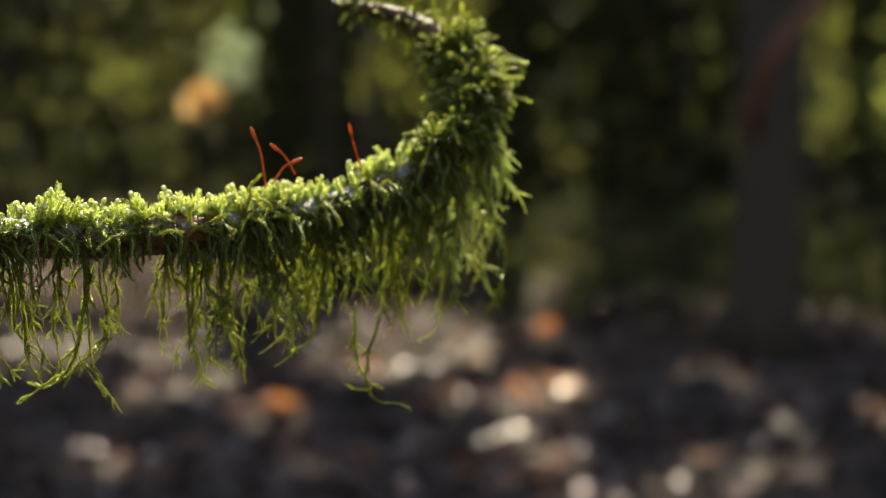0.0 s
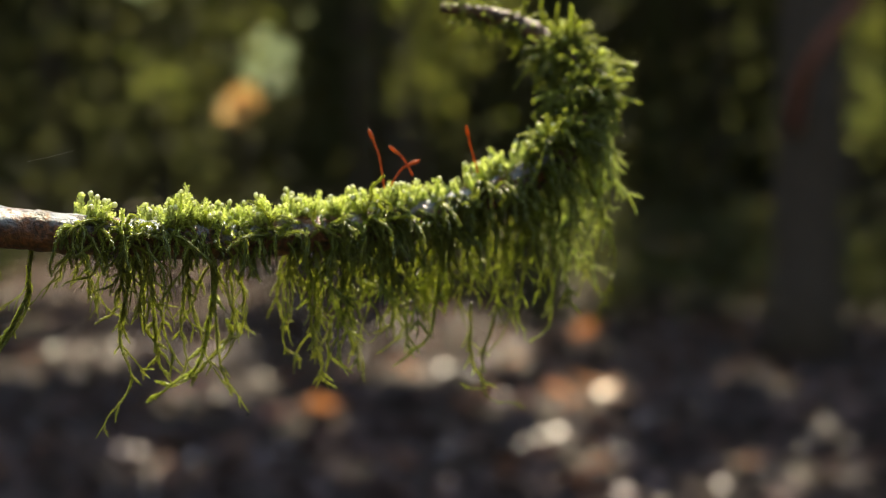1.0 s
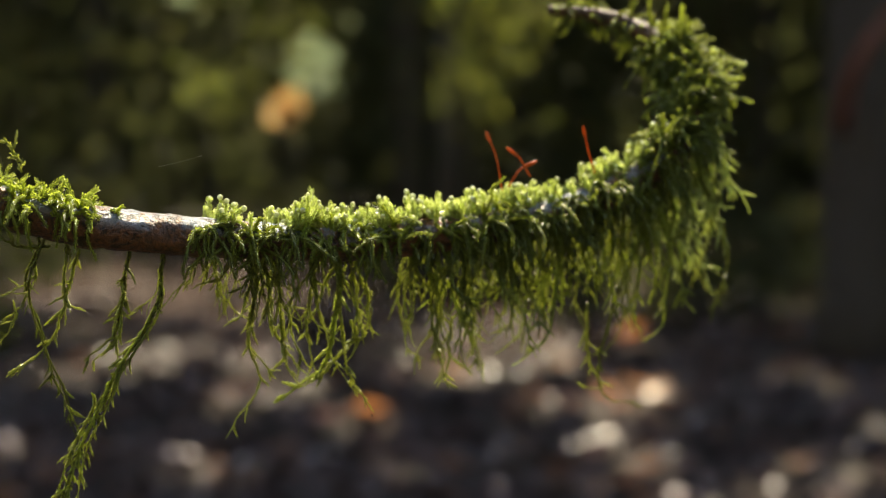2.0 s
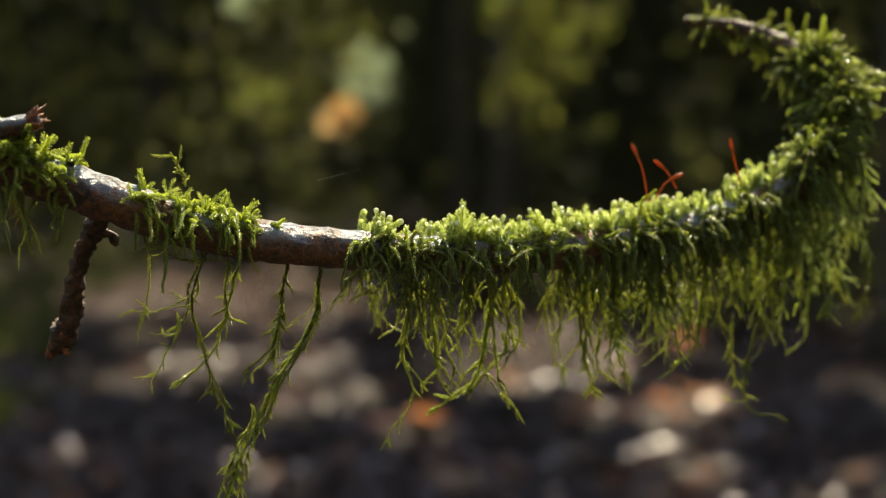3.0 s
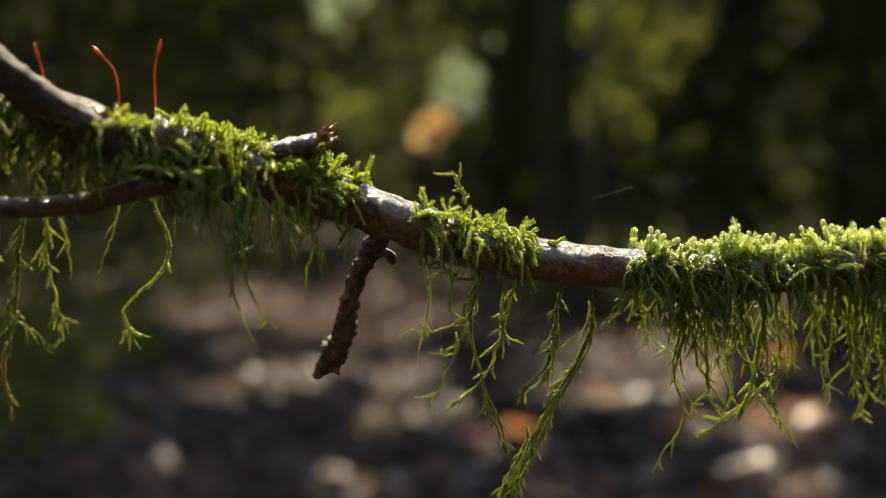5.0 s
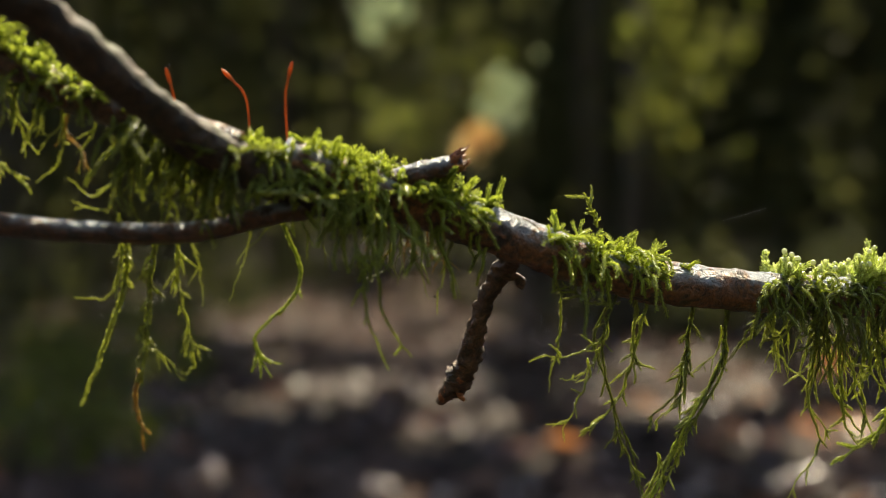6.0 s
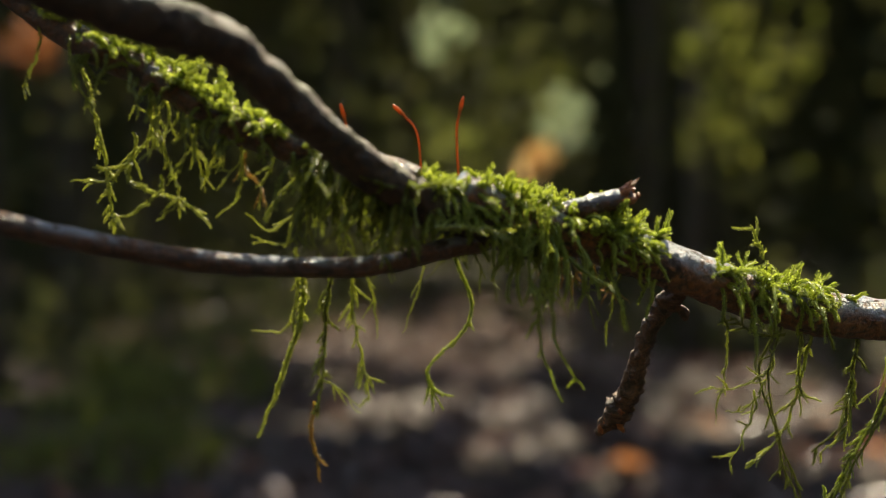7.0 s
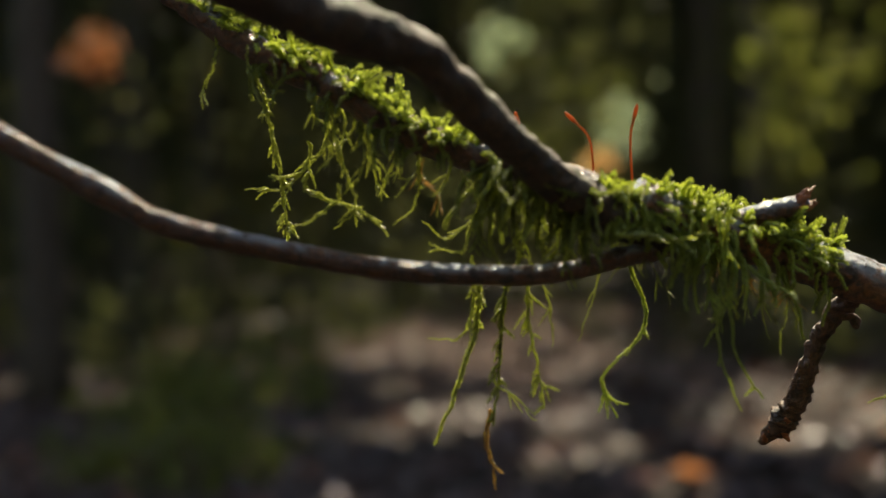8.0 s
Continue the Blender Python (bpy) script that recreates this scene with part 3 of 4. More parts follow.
for at in (47, 70, 83, 90, 96, 100):
    # small pointed spurs along the lower part
    a = rng.uniform(0, 6.28)
    way = np.array((math.cos(a), -0.5 * abs(math.sin(a)), -0.5))
    part("small_spur", tube(bent(TWIG_FORM[at] + unit(way) * R_TWIG_FORM[at] * 0.8, way, rng.uniform(0.0012, 0.0024), 0.1, 0.25, 7), along(7, [0, 0.5, 1], [0.65, 0.7, 0.2]), 7, 0.5, 1300), HEART if at > 80 else BARK_DARK, branch, smooth=True)


def mossy(path, radius, count, span, angles, length, style, fat=1.0):
    """Shoots along a stretch of a limb; span in parts of its length, angles from the front (0) over the top (90)."""
    t, front, top = frames(path)
    pieces = []
    for _ in range(count):
        i = int(np.clip(rng.uniform(*span) * (len(path) - 1), 0, len(path) - 1))
        a = radians(rng.uniform(*angles))
        out = front[i] * math.cos(a) + top[i] * math.sin(a)
        base = path[i] + out * radius[i] * 0.92 + t[i] * rng.normal(0, 0.0004)
        clump = noise.noise(Vector(base * 260.0)) + 0.5 * noise.noise(Vector(base * 700.0))
        if style == "hang" and path is MAIN and -0.067 < base[0] < -0.059:
            continue
        if clump < (-0.02 if style == "hang" else -0.22):
            continue
        size = rng.uniform(*length) * 0.001 * (0.85 + 0.55 * clump)
        lean = t[i] * rng.normal(0, 0.30)
        if style == "up":
            pieces.append(shoot(base, out * 0.9 + UP * 0.4 + lean * 1.8, size * (0.9 + 0.2 * clump), -0.02, fat * rng.uniform(0.8, 1.25)))
        elif style == "worm":
            # long soft shoots that lie over the bark and turn downwards
            path_of = bent(base, out + lean * 2.4 + UP * 0.1, size * rng.uniform(0.6, 1.1), rng.uniform(0.10, 0.45), 0.24, 10)
            pieces.append(leafy(path_of, 0.00086 * fat, 0.00060 * fat, 0.00021 * fat, 0.00009, 0.40, stem=0.46, blunt=0.7))
        elif style == "curl":
            pieces.append(shoot(base, out + lean * 2 + rng.normal(0, 0.4, 3), size, 0.10, fat * rng.uniform(0.8, 1.15)))
        else:
            way = bent(base, out * (0.4 if out[2] < 0 else 0.1) - UP + lean * (0.9, 0.9, 0.0), size, 0.12 + 7.0 * size, 0.27, 14)
            pieces.append(branched(way, fat * rng.uniform(0.5, 0.95), int(size * 300), (0.0015, 0.0060)))
    return pieces if style == "hang" else [joined(pieces)]


SINGLE = [230]  # how many more hanging strands become parts of their own


def drops(places, sizes):
    """Small round drops."""
    ball = bmesh.new()
    bmesh.ops.create_icosphere(ball, subdivisions=2, radius=1.0)
    v = np.array([p.co[:] for p in ball.verts])
    f = [tuple(q.index for q in face.verts) for face in ball.faces]
    ball.free()
    return joined([(v * r + at, f) for at, r in zip(places, sizes)])


def moss(pieces, mat, label):
    if len(pieces) > 1:
        while pieces and SINGLE[0] > 0:
            part("moss_strand", pieces.pop(), mat, branch)
            SINGLE[0] -= 1
    if pieces:
        tagged(part("moss", joined(pieces), mat, branch, label), kind="stuff")


R_ELBOW = along(120, [0, 0.5, 0.75, 1], [4.4, 3.8, 2.2, 1.2])
R_BACK = along(200, [0, 0.3, 1], [3.0, 2.8, 2.4])
CORNER = spline(mm([(6.5, 318, 7.0), (7.6, 318, 9.5), (8.8, 318, 11.8)]), 30)
R_CORNER = along(30, [0, 1], [3.0, 2.0])
part("corner_stub", tube(CORNER, R_CORNER, 12, 0.2), BARK_DARK, branch, smooth=True)

# darker greens on the front, bend and fork carry shade in their colour
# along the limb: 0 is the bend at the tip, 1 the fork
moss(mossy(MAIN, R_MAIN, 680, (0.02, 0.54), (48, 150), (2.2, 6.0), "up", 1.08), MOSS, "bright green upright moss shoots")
moss(mossy(MAIN, R_MAIN, 330, (0.0, 0.26), (-50, 55), (6, 14), "worm", 0.85), MOSS_SHADED, "drooping moss shoots in shaded green")
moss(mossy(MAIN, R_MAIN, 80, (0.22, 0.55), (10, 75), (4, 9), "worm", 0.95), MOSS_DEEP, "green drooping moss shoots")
moss(mossy(MAIN, R_MAIN, 135, (0.22, 0.56), (-25, 50), (6, 13), "worm", 0.9), MOSS_SHADED, "moss shoots in shaded green hanging over the bark")
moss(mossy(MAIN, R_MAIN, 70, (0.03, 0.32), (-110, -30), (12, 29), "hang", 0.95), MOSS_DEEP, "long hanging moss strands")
moss(mossy(MAIN, R_MAIN, 46, (0.03, 0.30), (-70, 0), (10, 26), "hang", 1.1), MOSS_SHADED, "hanging moss strands in shaded green")
moss(mossy(MAIN, R_MAIN, 90, (0.30, 0.545), (-150, -30), (6, 21), "hang", 0.85), MOSS_STRAND, "hanging moss strands")
moss(mossy(MAIN, R_MAIN, 38, (0.30, 0.545), (-80, 0), (8, 18), "hang", 0.85), MOSS_STEM, "dark stems of hanging moss")
moss(mossy(MAIN, R_MAIN, 110, (0.03, 0.35), (-175, -80), (9, 27), "hang", 0.8), MOSS_STRAND, "fine green hanging moss")
moss(mossy(MAIN, R_MAIN, 120, (0.645, 0.765), (10, 130), (2.5, 5.5), "curl", 0.85), MOSS_DEEP, "low tuft of green moss")
moss(mossy(MAIN, R_MAIN, 55, (0.625, 0.765), (-10, 80), (6, 13), "worm", 0.85), MOSS_DEEP, "moss shoots lying over the bark")
moss(mossy(MAIN, R_MAIN, 70, (0.815, 0.885), (20, 140), (2.5, 6.0), "curl", 1.0), MOSS_DEEP, "tuft of green moss beside the broken stub")
moss(mossy(MAIN, R_MAIN, 26, (0.815, 0.885), (-80, 60), (4, 9), "worm", 0.8), MOSS_DEEP, "drooping moss beside the broken stub")
moss(mossy(MAIN, R_MAIN, 180, (0.86, 1.0), (25, 150), (2, 5), "curl", 0.95), MOSS_DEEP, "thick moss over the fork")
moss(mossy(MAIN, R_MAIN, 34, (0.86, 1.0), (-60, 40), (8, 18), "worm", 0.85), MOSS_DEEP, "drooping moss under the fork")
moss(mossy(MAIN, R_MAIN, 40, (0.84, 1.0), (-140, -30), (6, 16), "hang", 0.7), MOSS_STEM, "hanging moss under the fork")
moss(mossy(MAIN, R_MAIN, 30, (0.83, 0.99), (-130, -20), (4, 8), "hang", 0.55), MOSS_DRY, "dry brown moss ends under the fork")
moss(mossy(ELBOW, R_ELBOW, 430, (0.0, 0.58), (-180, 180), (4, 8), "curl", 0.85), MOSS_SHADED, "tangled moss in shaded green at the bend")
moss(mossy(ELBOW, R_ELBOW, 330, (0.0, 0.54), (-60, 110), (5, 12), "worm", 0.8), MOSS_SHADED, "drooping moss in shaded green at the bend")
moss(mossy(CORNER, R_CORNER, 130, (0.1, 1.0), (-180, 180), (3, 6), "curl", 0.9), MOSS_SHADED, "mossy corner of the bend")
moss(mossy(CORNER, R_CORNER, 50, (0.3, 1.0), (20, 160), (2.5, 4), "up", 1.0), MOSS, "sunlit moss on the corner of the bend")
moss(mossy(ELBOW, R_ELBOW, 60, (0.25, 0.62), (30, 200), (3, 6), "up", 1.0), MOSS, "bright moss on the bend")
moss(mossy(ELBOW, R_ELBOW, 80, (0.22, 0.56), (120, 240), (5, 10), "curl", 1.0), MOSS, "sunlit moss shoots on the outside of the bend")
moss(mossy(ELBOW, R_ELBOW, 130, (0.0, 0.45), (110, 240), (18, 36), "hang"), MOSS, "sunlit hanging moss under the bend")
moss(mossy(ELBOW, R_ELBOW, 110, (0.22, 0.60), (-180, 180), (5, 8.5), "worm", 0.9), MOSS_SHADED, "long ragged moss shoots at the bend")
moss(mossy(ELBOW, R_ELBOW, 45, (0.30, 0.62), (-180, 180), (6, 11), "curl", 0.9), MOSS_DEEP, "ragged moss shoots at the bend")
moss(mossy(ELBOW, R_ELBOW, 150, (0.56, 1.0), (-180, 180), (2, 6), "curl", 0.72), MOSS_SHADED, "ragged moss on the thin tip")
moss(mossy(FORK, R_FORK, 170, (0.0, 0.20), (-60, 80), (3, 7.5), "worm", 0.95), MOSS_DEEP, "moss wrapped round the foot of the fork")
moss(mossy(FORK, R_FORK, 190, (0.0, 0.22), (60, 170), (2, 5), "curl", 0.9), MOSS_DEEP, "moss ridge along the fork")
moss(mossy(BACK, R_BACK, 330, (0.17, 0.68), (25, 150), (2, 5.5), "curl", 0.95), MOSS_DEEP, "green moss cushion on the back limb")
moss(mossy(BACK, R_BACK, 50, (0.18, 0.55), (-70, 40), (4, 10), "worm", 0.9), MOSS_SHADED, "drooping moss on the back limb")
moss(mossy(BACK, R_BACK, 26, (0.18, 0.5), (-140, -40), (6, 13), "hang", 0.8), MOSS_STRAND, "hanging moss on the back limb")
moss(mossy(BACK, R_BACK, 55, (0.0, 0.16), (-160, -10), (8, 20), "hang", 0.9), MOSS_STEM, "hanging moss clump, darkened for shade")
moss(mossy(BACK, R_BACK, 80, (0.0, 0.17), (-150, 10), (8, 17), "worm", 0.9), MOSS_SHADED, "drooping moss clump in shaded green")

# a pale bead on every other upright shoot, standing in for its glint
tagged(part("moss_tip_glint", drops(TIPS[::2], rng.uniform(0.00034, 0.00062, len(TIPS[::2]))), TIP_GLINT, branch, "pale tips of the moss shoots with glints put into the colour", smooth=True), kind="stuff")


def strand(points, fat, twigs, tone, reach=(0.0015, 0.0045)):
    if points[0][2] > points[1][2] + 2:
        x, y, z = points[0]
        points = [(x, y - 0.3, z + 3.0), *points]
    path = spline(mm(points), 26)
    path[1:] += np.cumsum(rng.normal(0, 0.00018, (25, 3)), axis=0)
    mat = {"g": MOSS_STRAND, "d": MOSS_DEEP, "k": MOSS_STEM, "b": MOSS_DRY}[tone]
    part("moss_strand", branched(path, fat * 0.95, int(twigs * 1.7), reach), mat, branch, "dry brown-tipped moss strand" if tone == "b" else "")


strand([(-65.9, 273.2, -27.2), (-66.0, 273.2, -37.5), (-67.5, 272.7, -42.1), (-72.1, 271.3, -47.0)], 0.8, 4, "g")
strand([(-71.4, 270.5, -26.9), (-70.9, 270.6, -41.8), (-69.6, 271.1, -49.3), (-65.3, 272.4, -57.6)], 0.8, 7, "g")
strand([(-69.2, 273.2, -41.0), (-73.9, 271.7, -48.2), (-80.6, 269.6, -52.4)], 1.2, 2, "g")
strand([(-83.0, 267.8, -27.8), (-82.8, 267.9, -40.2), (-81.9, 268.2, -45.9), (-79.9, 268.8, -49.7)], 1.0, 4, "g")
strand([(-76.9, 271.8, -27.6), (-77.9, 271.4, -39.6), (-76.3, 271.9, -48.9)], 0.8, 3, "g")
strand([(-86.6, 266.7, -27.7), (-89.4, 265.8, -39.9), (-85.6, 267.0, -48.5)], 0.8, 3, "g")
strand([(-57.2, 278.3, -26.6), (-57.7, 278.0, -35.9), (-59.4, 277.0, -43.3)], 0.6, 3, "g")
strand([(-53.1, 280.9, -28.0), (-52.5, 281.3, -43.4), (-49.8, 282.9, -54.4)], 0.8, 9, "g")
strand([(-49.1, 283.4, -41.9), (-48.3, 283.9, -49.2), (-43.8, 286.7, -53.0)], 0.9, 3, "g")
strand([(-47.5, 285.3, -36.8), (-45.5, 286.6, -44.2), (-43.0, 288.1, -49.6)], 0.8, 4, "g")
strand([(-51.2, 283.1, -28.2), (-51.1, 283.1, -38.9), (-52.5, 282.2, -48.3)], 0.7, 6, "g")
strand([(-36.7, 290.3, -27.7), (-38.0, 289.8, -39.8), (-42.6, 287.4, -44.3)], 0.7, 5, "g")
strand([(-25.5, 292.8, -25.5), (-28.0, 291.8, -43.8), (-36.2, 288.5, -50.3)], 1.1, 3, "d")
strand([(-32.3, 294.1, -30.5), (-34.8, 293.1, -44.0), (-40.1, 290.9, -48.6)], 0.8, 3, "d")
strand([(-8.7, 301.5, -27.5), (-16.7, 297.6, -47.2), (-16.1, 297.9, -57.3), (-8.6, 301.5, -60.3)], 0.9, 5, "k")
strand([(-19.1, 297.4, -40.9), (-19.4, 297.3, -50.9), (-16.2, 298.9, -56.2), (-21.9, 296.2, -55.7)], 0.8, 6, "g")
strand([(-5.0, 305.3, -25.3), (-10.0, 302.9, -44.2), (-14.4, 300.7, -51.5)], 0.7, 3, "k")
strand([(0.8, 313.1, -31.2), (-2.5, 311.5, -45.4), (-7.0, 309.3, -48.8)], 0.8, 2, "d")
strand([(7.9, 313.6, -11.7), (12.6, 315.9, -28.8), (9.1, 314.2, -45.8)], 1.0, 4, "k")
strand([(11.5, 324.2, -13.1), (11.9, 324.4, -24.9), (7.5, 322.3, -38.7)], 0.9, 5, "g")
strand([(4.8, 322.0, -14.5), (4.1, 321.7, -27.8), (8.9, 324.0, -38.9)], 0.9, 5, "g")
strand([(0.8, 320.1, -14.4), (-1.8, 318.9, -26.2), (0.8, 320.1, -38.4)], 0.8, 5, "g")
LONG = [(-104.7, 259.0, -24.2), (-105.2, 259.0, -31.2), (-108.5, 257.0, -37.7), (-112.5, 255.0, -44.1), (-116.5, 253.5, -52.3), (-120.1, 252.5, -59.5), (-122.4, 251.5, -67.2), (-123.6, 251.0, -74.0)]
strand(LONG, 1.05, 12, "k")
for away in (-0.9, 0.2, 1.0):
    strand([(x + away * min(1.0, k * 0.35), y - 0.5 * away, z) for k, (x, y, z) in enumerate(LONG)][1:], 0.72, 22, "d" if away < 0.5 else "g", (0.001, 0.0034))
strand([(x - 1.6, y, z) for x, y, z in LONG][4:], 0.8, 12, "g", (0.001, 0.0034))
strand([(-111.1, 258.0, -22.1), (-112.1, 257.0, -30.9), (-114.6, 256.0, -38.7), (-119.6, 255.0, -43.0)], 1.0, 8, "k")
strand([(-112.3, 257.0, -30.9), (-114.9, 256.0, -38.7), (-119.9, 255.0, -43.0)], 0.8, 9, "g")
strand([(-126.4, 251.0, -20.2), (-129.3, 251.0, -26.8), (-126.8, 251.0, -37.9), (-125.4, 252.0, -47.0), (-121.4, 252.0, -56.5)], 0.75, 9, "k")
strand([(-105.7, 259.7, -28.7), (-108.5, 258.5, -32.0), (-114.4, 256.1, -33.9)], 0.5, 3, "g")
strand([(-96.9, 263.6, -22.9), (-101.4, 261.6, -29.0), (-105.8, 259.7, -33.3)], 0.6, 4, "k")
strand([(-125.3, 250.8, -18.7), (-128.2, 248.8, -27.4), (-125.9, 250.5, -41.0), (-123.2, 251.6, -50.1), (-121.6, 252.2, -58.2)], 0.6, 7, "k")
strand([(-119.3, 253.2, -19.5), (-122.0, 252.1, -31.1), (-124.8, 251.0, -37.7), (-131.8, 245.9, -43.7)], 0.9, 9, "g")
strand([(-121.9, 253.1, -19.5), (-122.6, 252.8, -27.9), (-123.7, 252.4, -35.6)], 0.9, 4, "g")
strand([(-127.4, 249.4, -25.8), (-132.2, 245.7, -29.0), (-138.2, 242.6, -28.8)], 0.7, 4, "g")
strand([(-124.3, 251.2, -20.1), (-130.1, 247.3, -19.7), (-134.9, 244.1, -16.7)], 0.7, 4, "g")
strand([(-128.0, 248.9, -29.6), (-130.4, 247.0, -33.8), (-134.0, 244.5, -34.5)], 0.6, 4, "g")
strand([(-130.4, 247.0, -33.2), (-133.3, 244.8, -37.8), (-136.0, 243.6, -43.7)], 0.6, 4, "g")
strand([(-135.8, 244.7, -18.1), (-137.0, 244.1, -26.8), (-139.2, 243.1, -34.8)], 0.6, 2, "g")
strand([(-87.5, 266.4, -28.5), (-89.2, 265.9, -42.3), (-87.3, 266.4, -51.8), (-94.2, 263.7, -62.7)], 0.8, 6, "g")
strand([(-71.5, 271.4, -26.8), (-72.9, 271.0, -43.2), (-82.5, 268.0, -52.1)], 1.3, 5, "d")
strand([(-85.8, 266.9, -26.2), (-83.2, 267.7, -42.6), (-78.7, 269.2, -49.0)], 1.0, 4, "g")
strand([(-76.7, 269.8, -26.6), (-71.8, 271.4, -45.6), (-68.0, 272.5, -52.7)], 0.7, 5, "g")
strand([(-68.6, 271.4, -25.6), (-67.6, 271.7, -35.0), (-64.1, 273.0, -40.2)], 0.5, 2, "g")
strand([(-51.1, 276.1, -18.6), (-46.3, 279.1, -21.8), (-38.7, 283.5, -27.0)], 0.9, 5, "g")
strand([(-128.1, 247.8, -5.9), (-129.4, 246.8, -2.1), (-130.8, 245.7, 0.1)], 0.95, 2, "g")
strand([(-182.3, 225.0, -4.2), (-179.9, 226.1, -14.4), (-187.0, 223.0, -23.1), (-183.9, 224.3, -30.9)], 0.9, 5, "d")
strand([(-165.5, 220.8, 3.4), (-164.1, 221.4, -12.2), (-162.5, 222.0, -20.2), (-159.0, 223.4, -25.3)], 0.9, 4, "d")
strand([(-163.7, 221.5, 3.4), (-165.4, 220.8, -9.2), (-164.8, 221.1, -20.1), (-161.8, 222.3, -28.6)], 0.9, 4, "d")
strand([(-167.3, 220.1, 2.5), (-166.7, 220.3, -7.2), (-165.1, 220.9, -16.1)], 0.9, 4, "d")
strand([(-163.9, 225.5, -4.6), (-159.4, 227.2, -11.8), (-156.9, 228.2, -15.9)], 0.4, 3, "k")
strand([(-151.7, 236.3, -3.3), (-154.3, 235.3, -9.3), (-156.7, 234.3, -16.2)], 0.6, 2, "g")
strand([(-206.7, 214.9, -5.3), (-208.4, 214.3, -16.0), (-215.9, 212.0, -32.5)], 1.3, 1, "g")
strand([(-202.5, 216.2, -5.4), (-204.0, 215.8, -19.2), (-205.8, 215.2, -32.0)], 1.0, 9, "k")
strand([(-205.8, 215.2, -30.5), (-205.9, 215.2, -36.0), (-204.3, 215.7, -42.3)], 1.0, 1, "b")
strand([(-198.4, 217.5, -5.5), (-199.3, 217.2, -17.4), (-197.8, 217.7, -27.4)], 0.8, 11, "g")
strand([(-195.3, 217.5, -6.6), (-194.1, 218.0, -11.6), (-193.4, 218.3, -15.6)], 0.6, 2, "g")
strand([(-207.9, 214.5, -3.3), (-209.7, 213.9, -14.0), (-216.1, 211.9, -13.7)], 0.8, 2, "g")
strand([(-205.0, 215.4, -23.1), (-201.9, 216.4, -25.2), (-198.8, 217.4, -28.2)], 0.6, 2, "g")
strand([(-186.5, 222.2, -3.0), (-188.6, 221.3, -9.9), (-190.8, 220.4, -16.0)], 0.5, 1, "g")
strand([(-207.5, 215.7, 7.5), (-211.3, 214.4, 2.2), (-215.9, 213.0, 5.3)], 0.7, 2, "g")
strand([(-246.9, 212.8, 33.7), (-244.5, 213.1, 21.3), (-242.8, 213.2, 5.1)], 1.0, 10, "g")
strand([(-237.5, 213.6, 18.0), (-242.5, 213.3, 12.6), (-249.5, 212.1, 13.3)], 0.8, 4, "g")
strand([(-230.7, 212.1, 26.7), (-236.8, 211.7, 16.9), (-243.8, 211.2, 13.1)], 0.8, 4, "g")
strand([(-230.3, 210.2, 20.6), (-226.6, 210.4, 10.5), (-231.0, 210.1, 6.2)], 0.8, 3, "g")
strand([(-236.0, 209.7, 12.3), (-228.6, 210.3, 9.6), (-223.5, 210.7, 6.2)], 1.0, 4, "g")
strand([(-230.7, 210.1, 10.2), (-234.9, 209.8, 7.8), (-239.9, 209.5, 5.1)], 0.8, 1, "g")
strand([(-216.4, 211.8, 16.1), (-217.1, 211.6, 8.2), (-220.4, 210.9, 5.1)], 0.7, 2, "g")
strand([(-215.5, 212.1, 14.1), (-213.3, 212.8, 10.0), (-212.5, 213.1, 6.2)], 0.6, 4, "b")
strand([(-205.8, 215.2, 7.8), (-207.9, 214.5, 1.9), (-213.4, 212.8, 3.1)], 0.8, 2, "g")
strand([(-252.8, 209.2, 38.8), (-254.5, 208.8, 34.8), (-256.8, 208.2, 29.7)], 0.7, 2, "g")
strand([(-245.9, 208.0, 35.2), (-243.1, 208.2, 28.1), (-241.0, 208.4, 23.5)], 0.7, 3, "g")
strand([(-182.2, 212.1, 2.7), (-174.9, 215.0, 2.2), (-166.7, 218.3, 3.1)], 1.1, 3, "g")


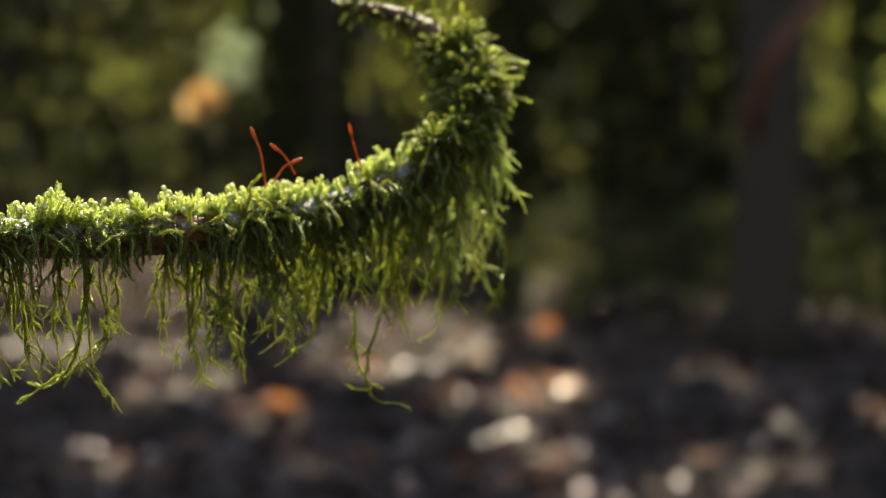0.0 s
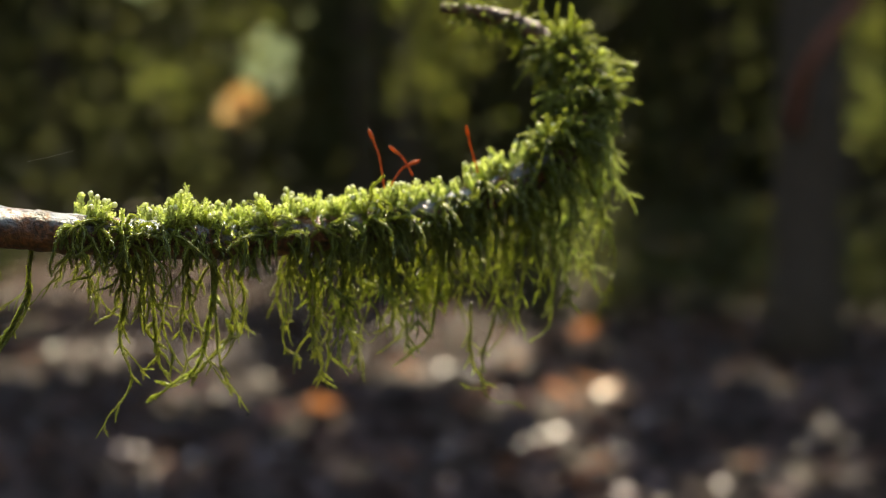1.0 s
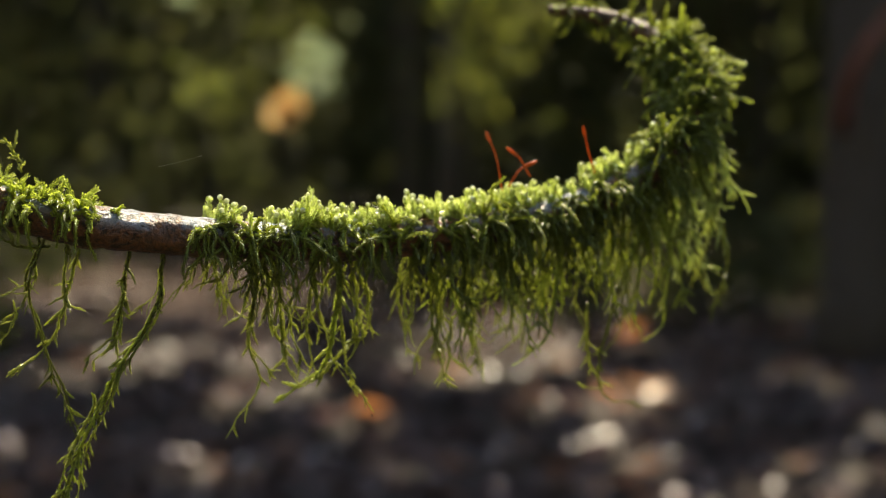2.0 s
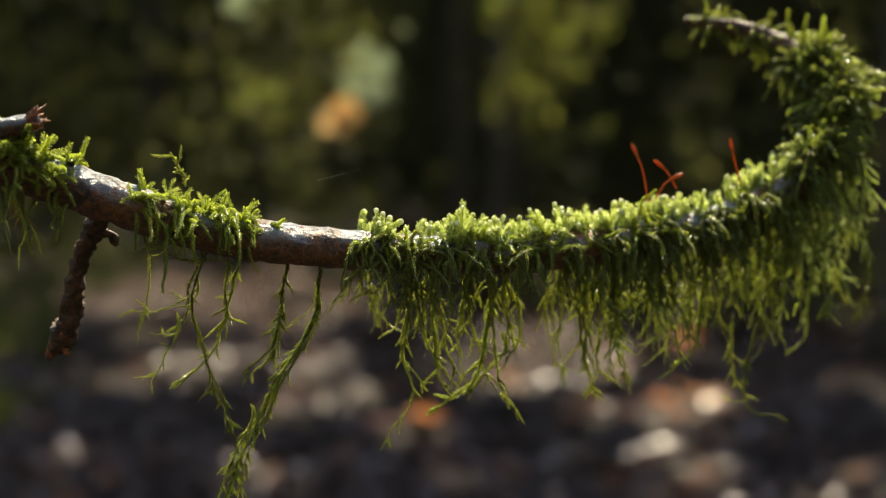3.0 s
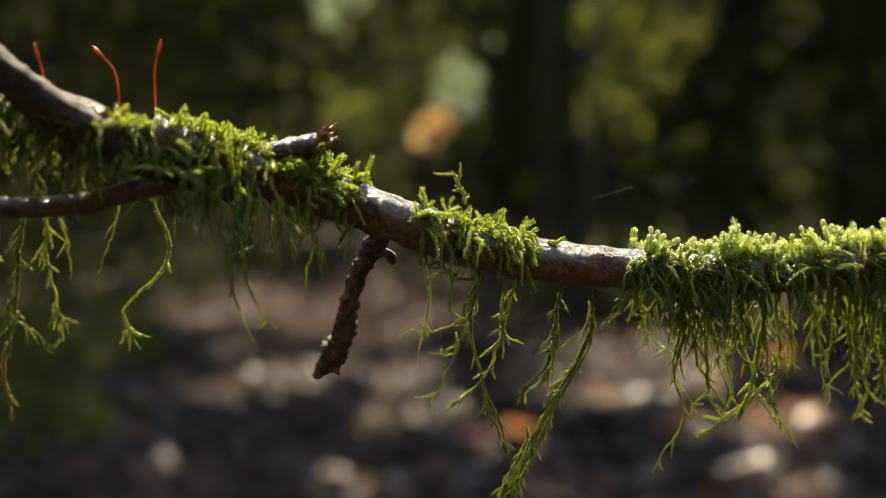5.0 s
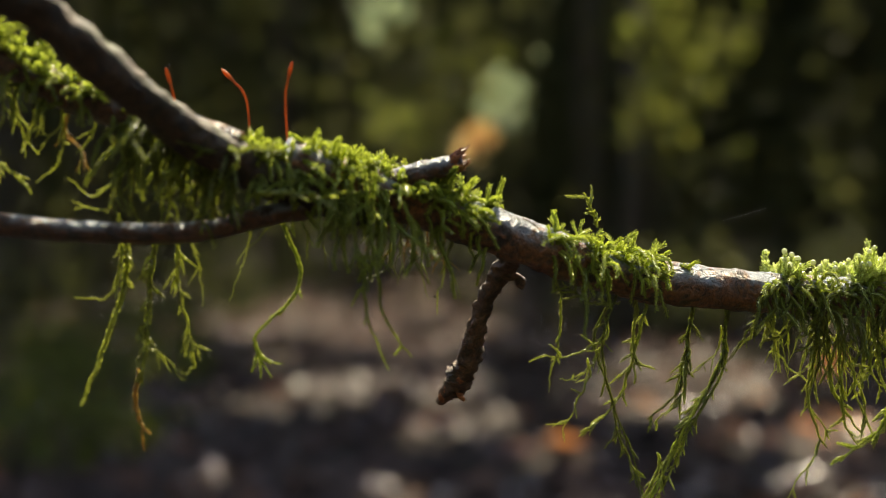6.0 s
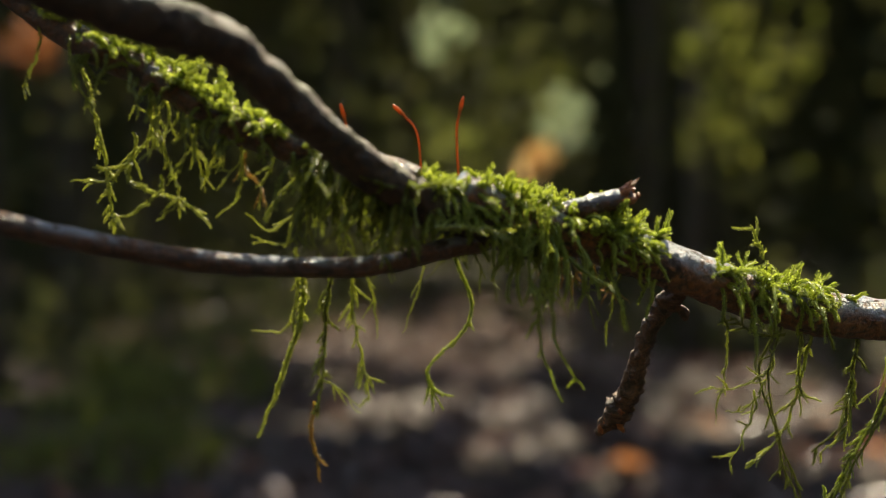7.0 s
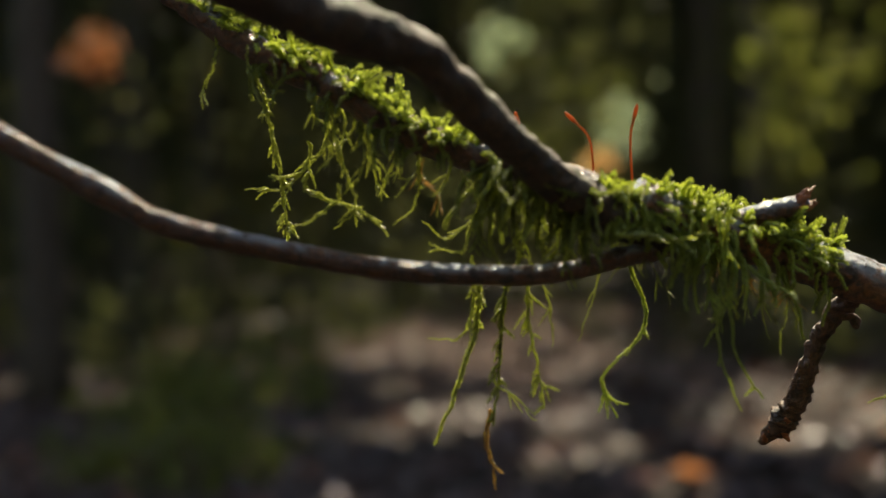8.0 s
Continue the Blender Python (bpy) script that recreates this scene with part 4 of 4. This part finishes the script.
def stalk(points, capsule=True):
    path = spline(mm(points), 16)
    ob = part("spore_stalk", tube(path, np.linspace(0.00020, 0.00023, 16), 6), SETA, branch, "thin red moss spore stalk", smooth=True)
    if capsule:
        d = unit(path[-1] - path[-3])
        body = path[-1] + np.outer(np.linspace(-0.0010, 0.0024, 12), d)
        part("capsule", tube(body, along(12, [0, 0.25, 0.55, 0.85, 1], [0.20, 0.34, 0.42, 0.30, 0.10]), 8), SETA, ob, smooth=True)


stalk([(-37.7, 291.5, -13.0), (-38.9, 292.5, -5.4), (-40.3, 293.2, -1.6)])
stalk([(-36.6, 290.4, -12.0), (-34.2, 291.3, -8.2), (-32.2, 292.1, -7.0)])
stalk([(-31.6, 292.1, -9.5), (-33.6, 291.5, -5.8), (-35.0, 290.9, -4.4)])
stalk([(-17.5, 294.5, -9.0), (-19.0, 293.5, -3.6), (-19.6, 293.1, -0.9)])
stalk([(-187.8, 226.5, 8.0), (-188.4, 226.8, 19.0), (-191.2, 226.9, 23.0)])
stalk([(-180.9, 226.5, 8.0), (-181.2, 226.9, 19.0), (-180.4, 227.0, 23.2)])
stalk([(-199.0, 221.0, 12.0), (-199.4, 220.5, 19.0), (-200.0, 220.0, 22.5)])


def silk(points):
    tagged(part("silk_thread", tube(spline(mm(points), 14), np.full(14, 0.000008), 4), SILK), "single thread of spider silk on the moss", "silk thread", "silk threads")


silk([(-104.9, 259.0, -5.5), (-101.0, 260.6, -4.6), (-96.7, 262.6, -3.4)])
silk([(-39.2, 282.3, -16.4), (-24.9, 288.0, -16.1), (-11.9, 293.9, -15.0)])

for place, size in (((-40.6, 293.3, -0.2), 0.26), ((-35.4, 290.8, -3.6), 0.34), ((-31.8, 292.1, -6.4), 0.30), ((-200.1, 220.0, 25.1), 0.32), ((-65.1, 272.4, -57.9), 0.30), ((-156.7, 234.3, -17.2), 0.30)):
    tagged(part("water_drop", drops(mm([place]), [size * 0.001]), DROP, smooth=True), "clear round water drop hanging on the moss", "water drop", "water drops")

# more litter on the near ground, under and behind the camera
n = 7000
x, y = rng.uniform(-6, 6, n), rng.uniform(-6, 3.4, n)
c = np.stack([x, y, [height(a, b) + 0.015 for a, b in zip(x, y)]], 1)
tagged(part("leaf_litter", fallen(c, 0.05, 0.5), LITTER), "dark brown litter of fallen leaves on the near ground", "leaf litter", kind="stuff")
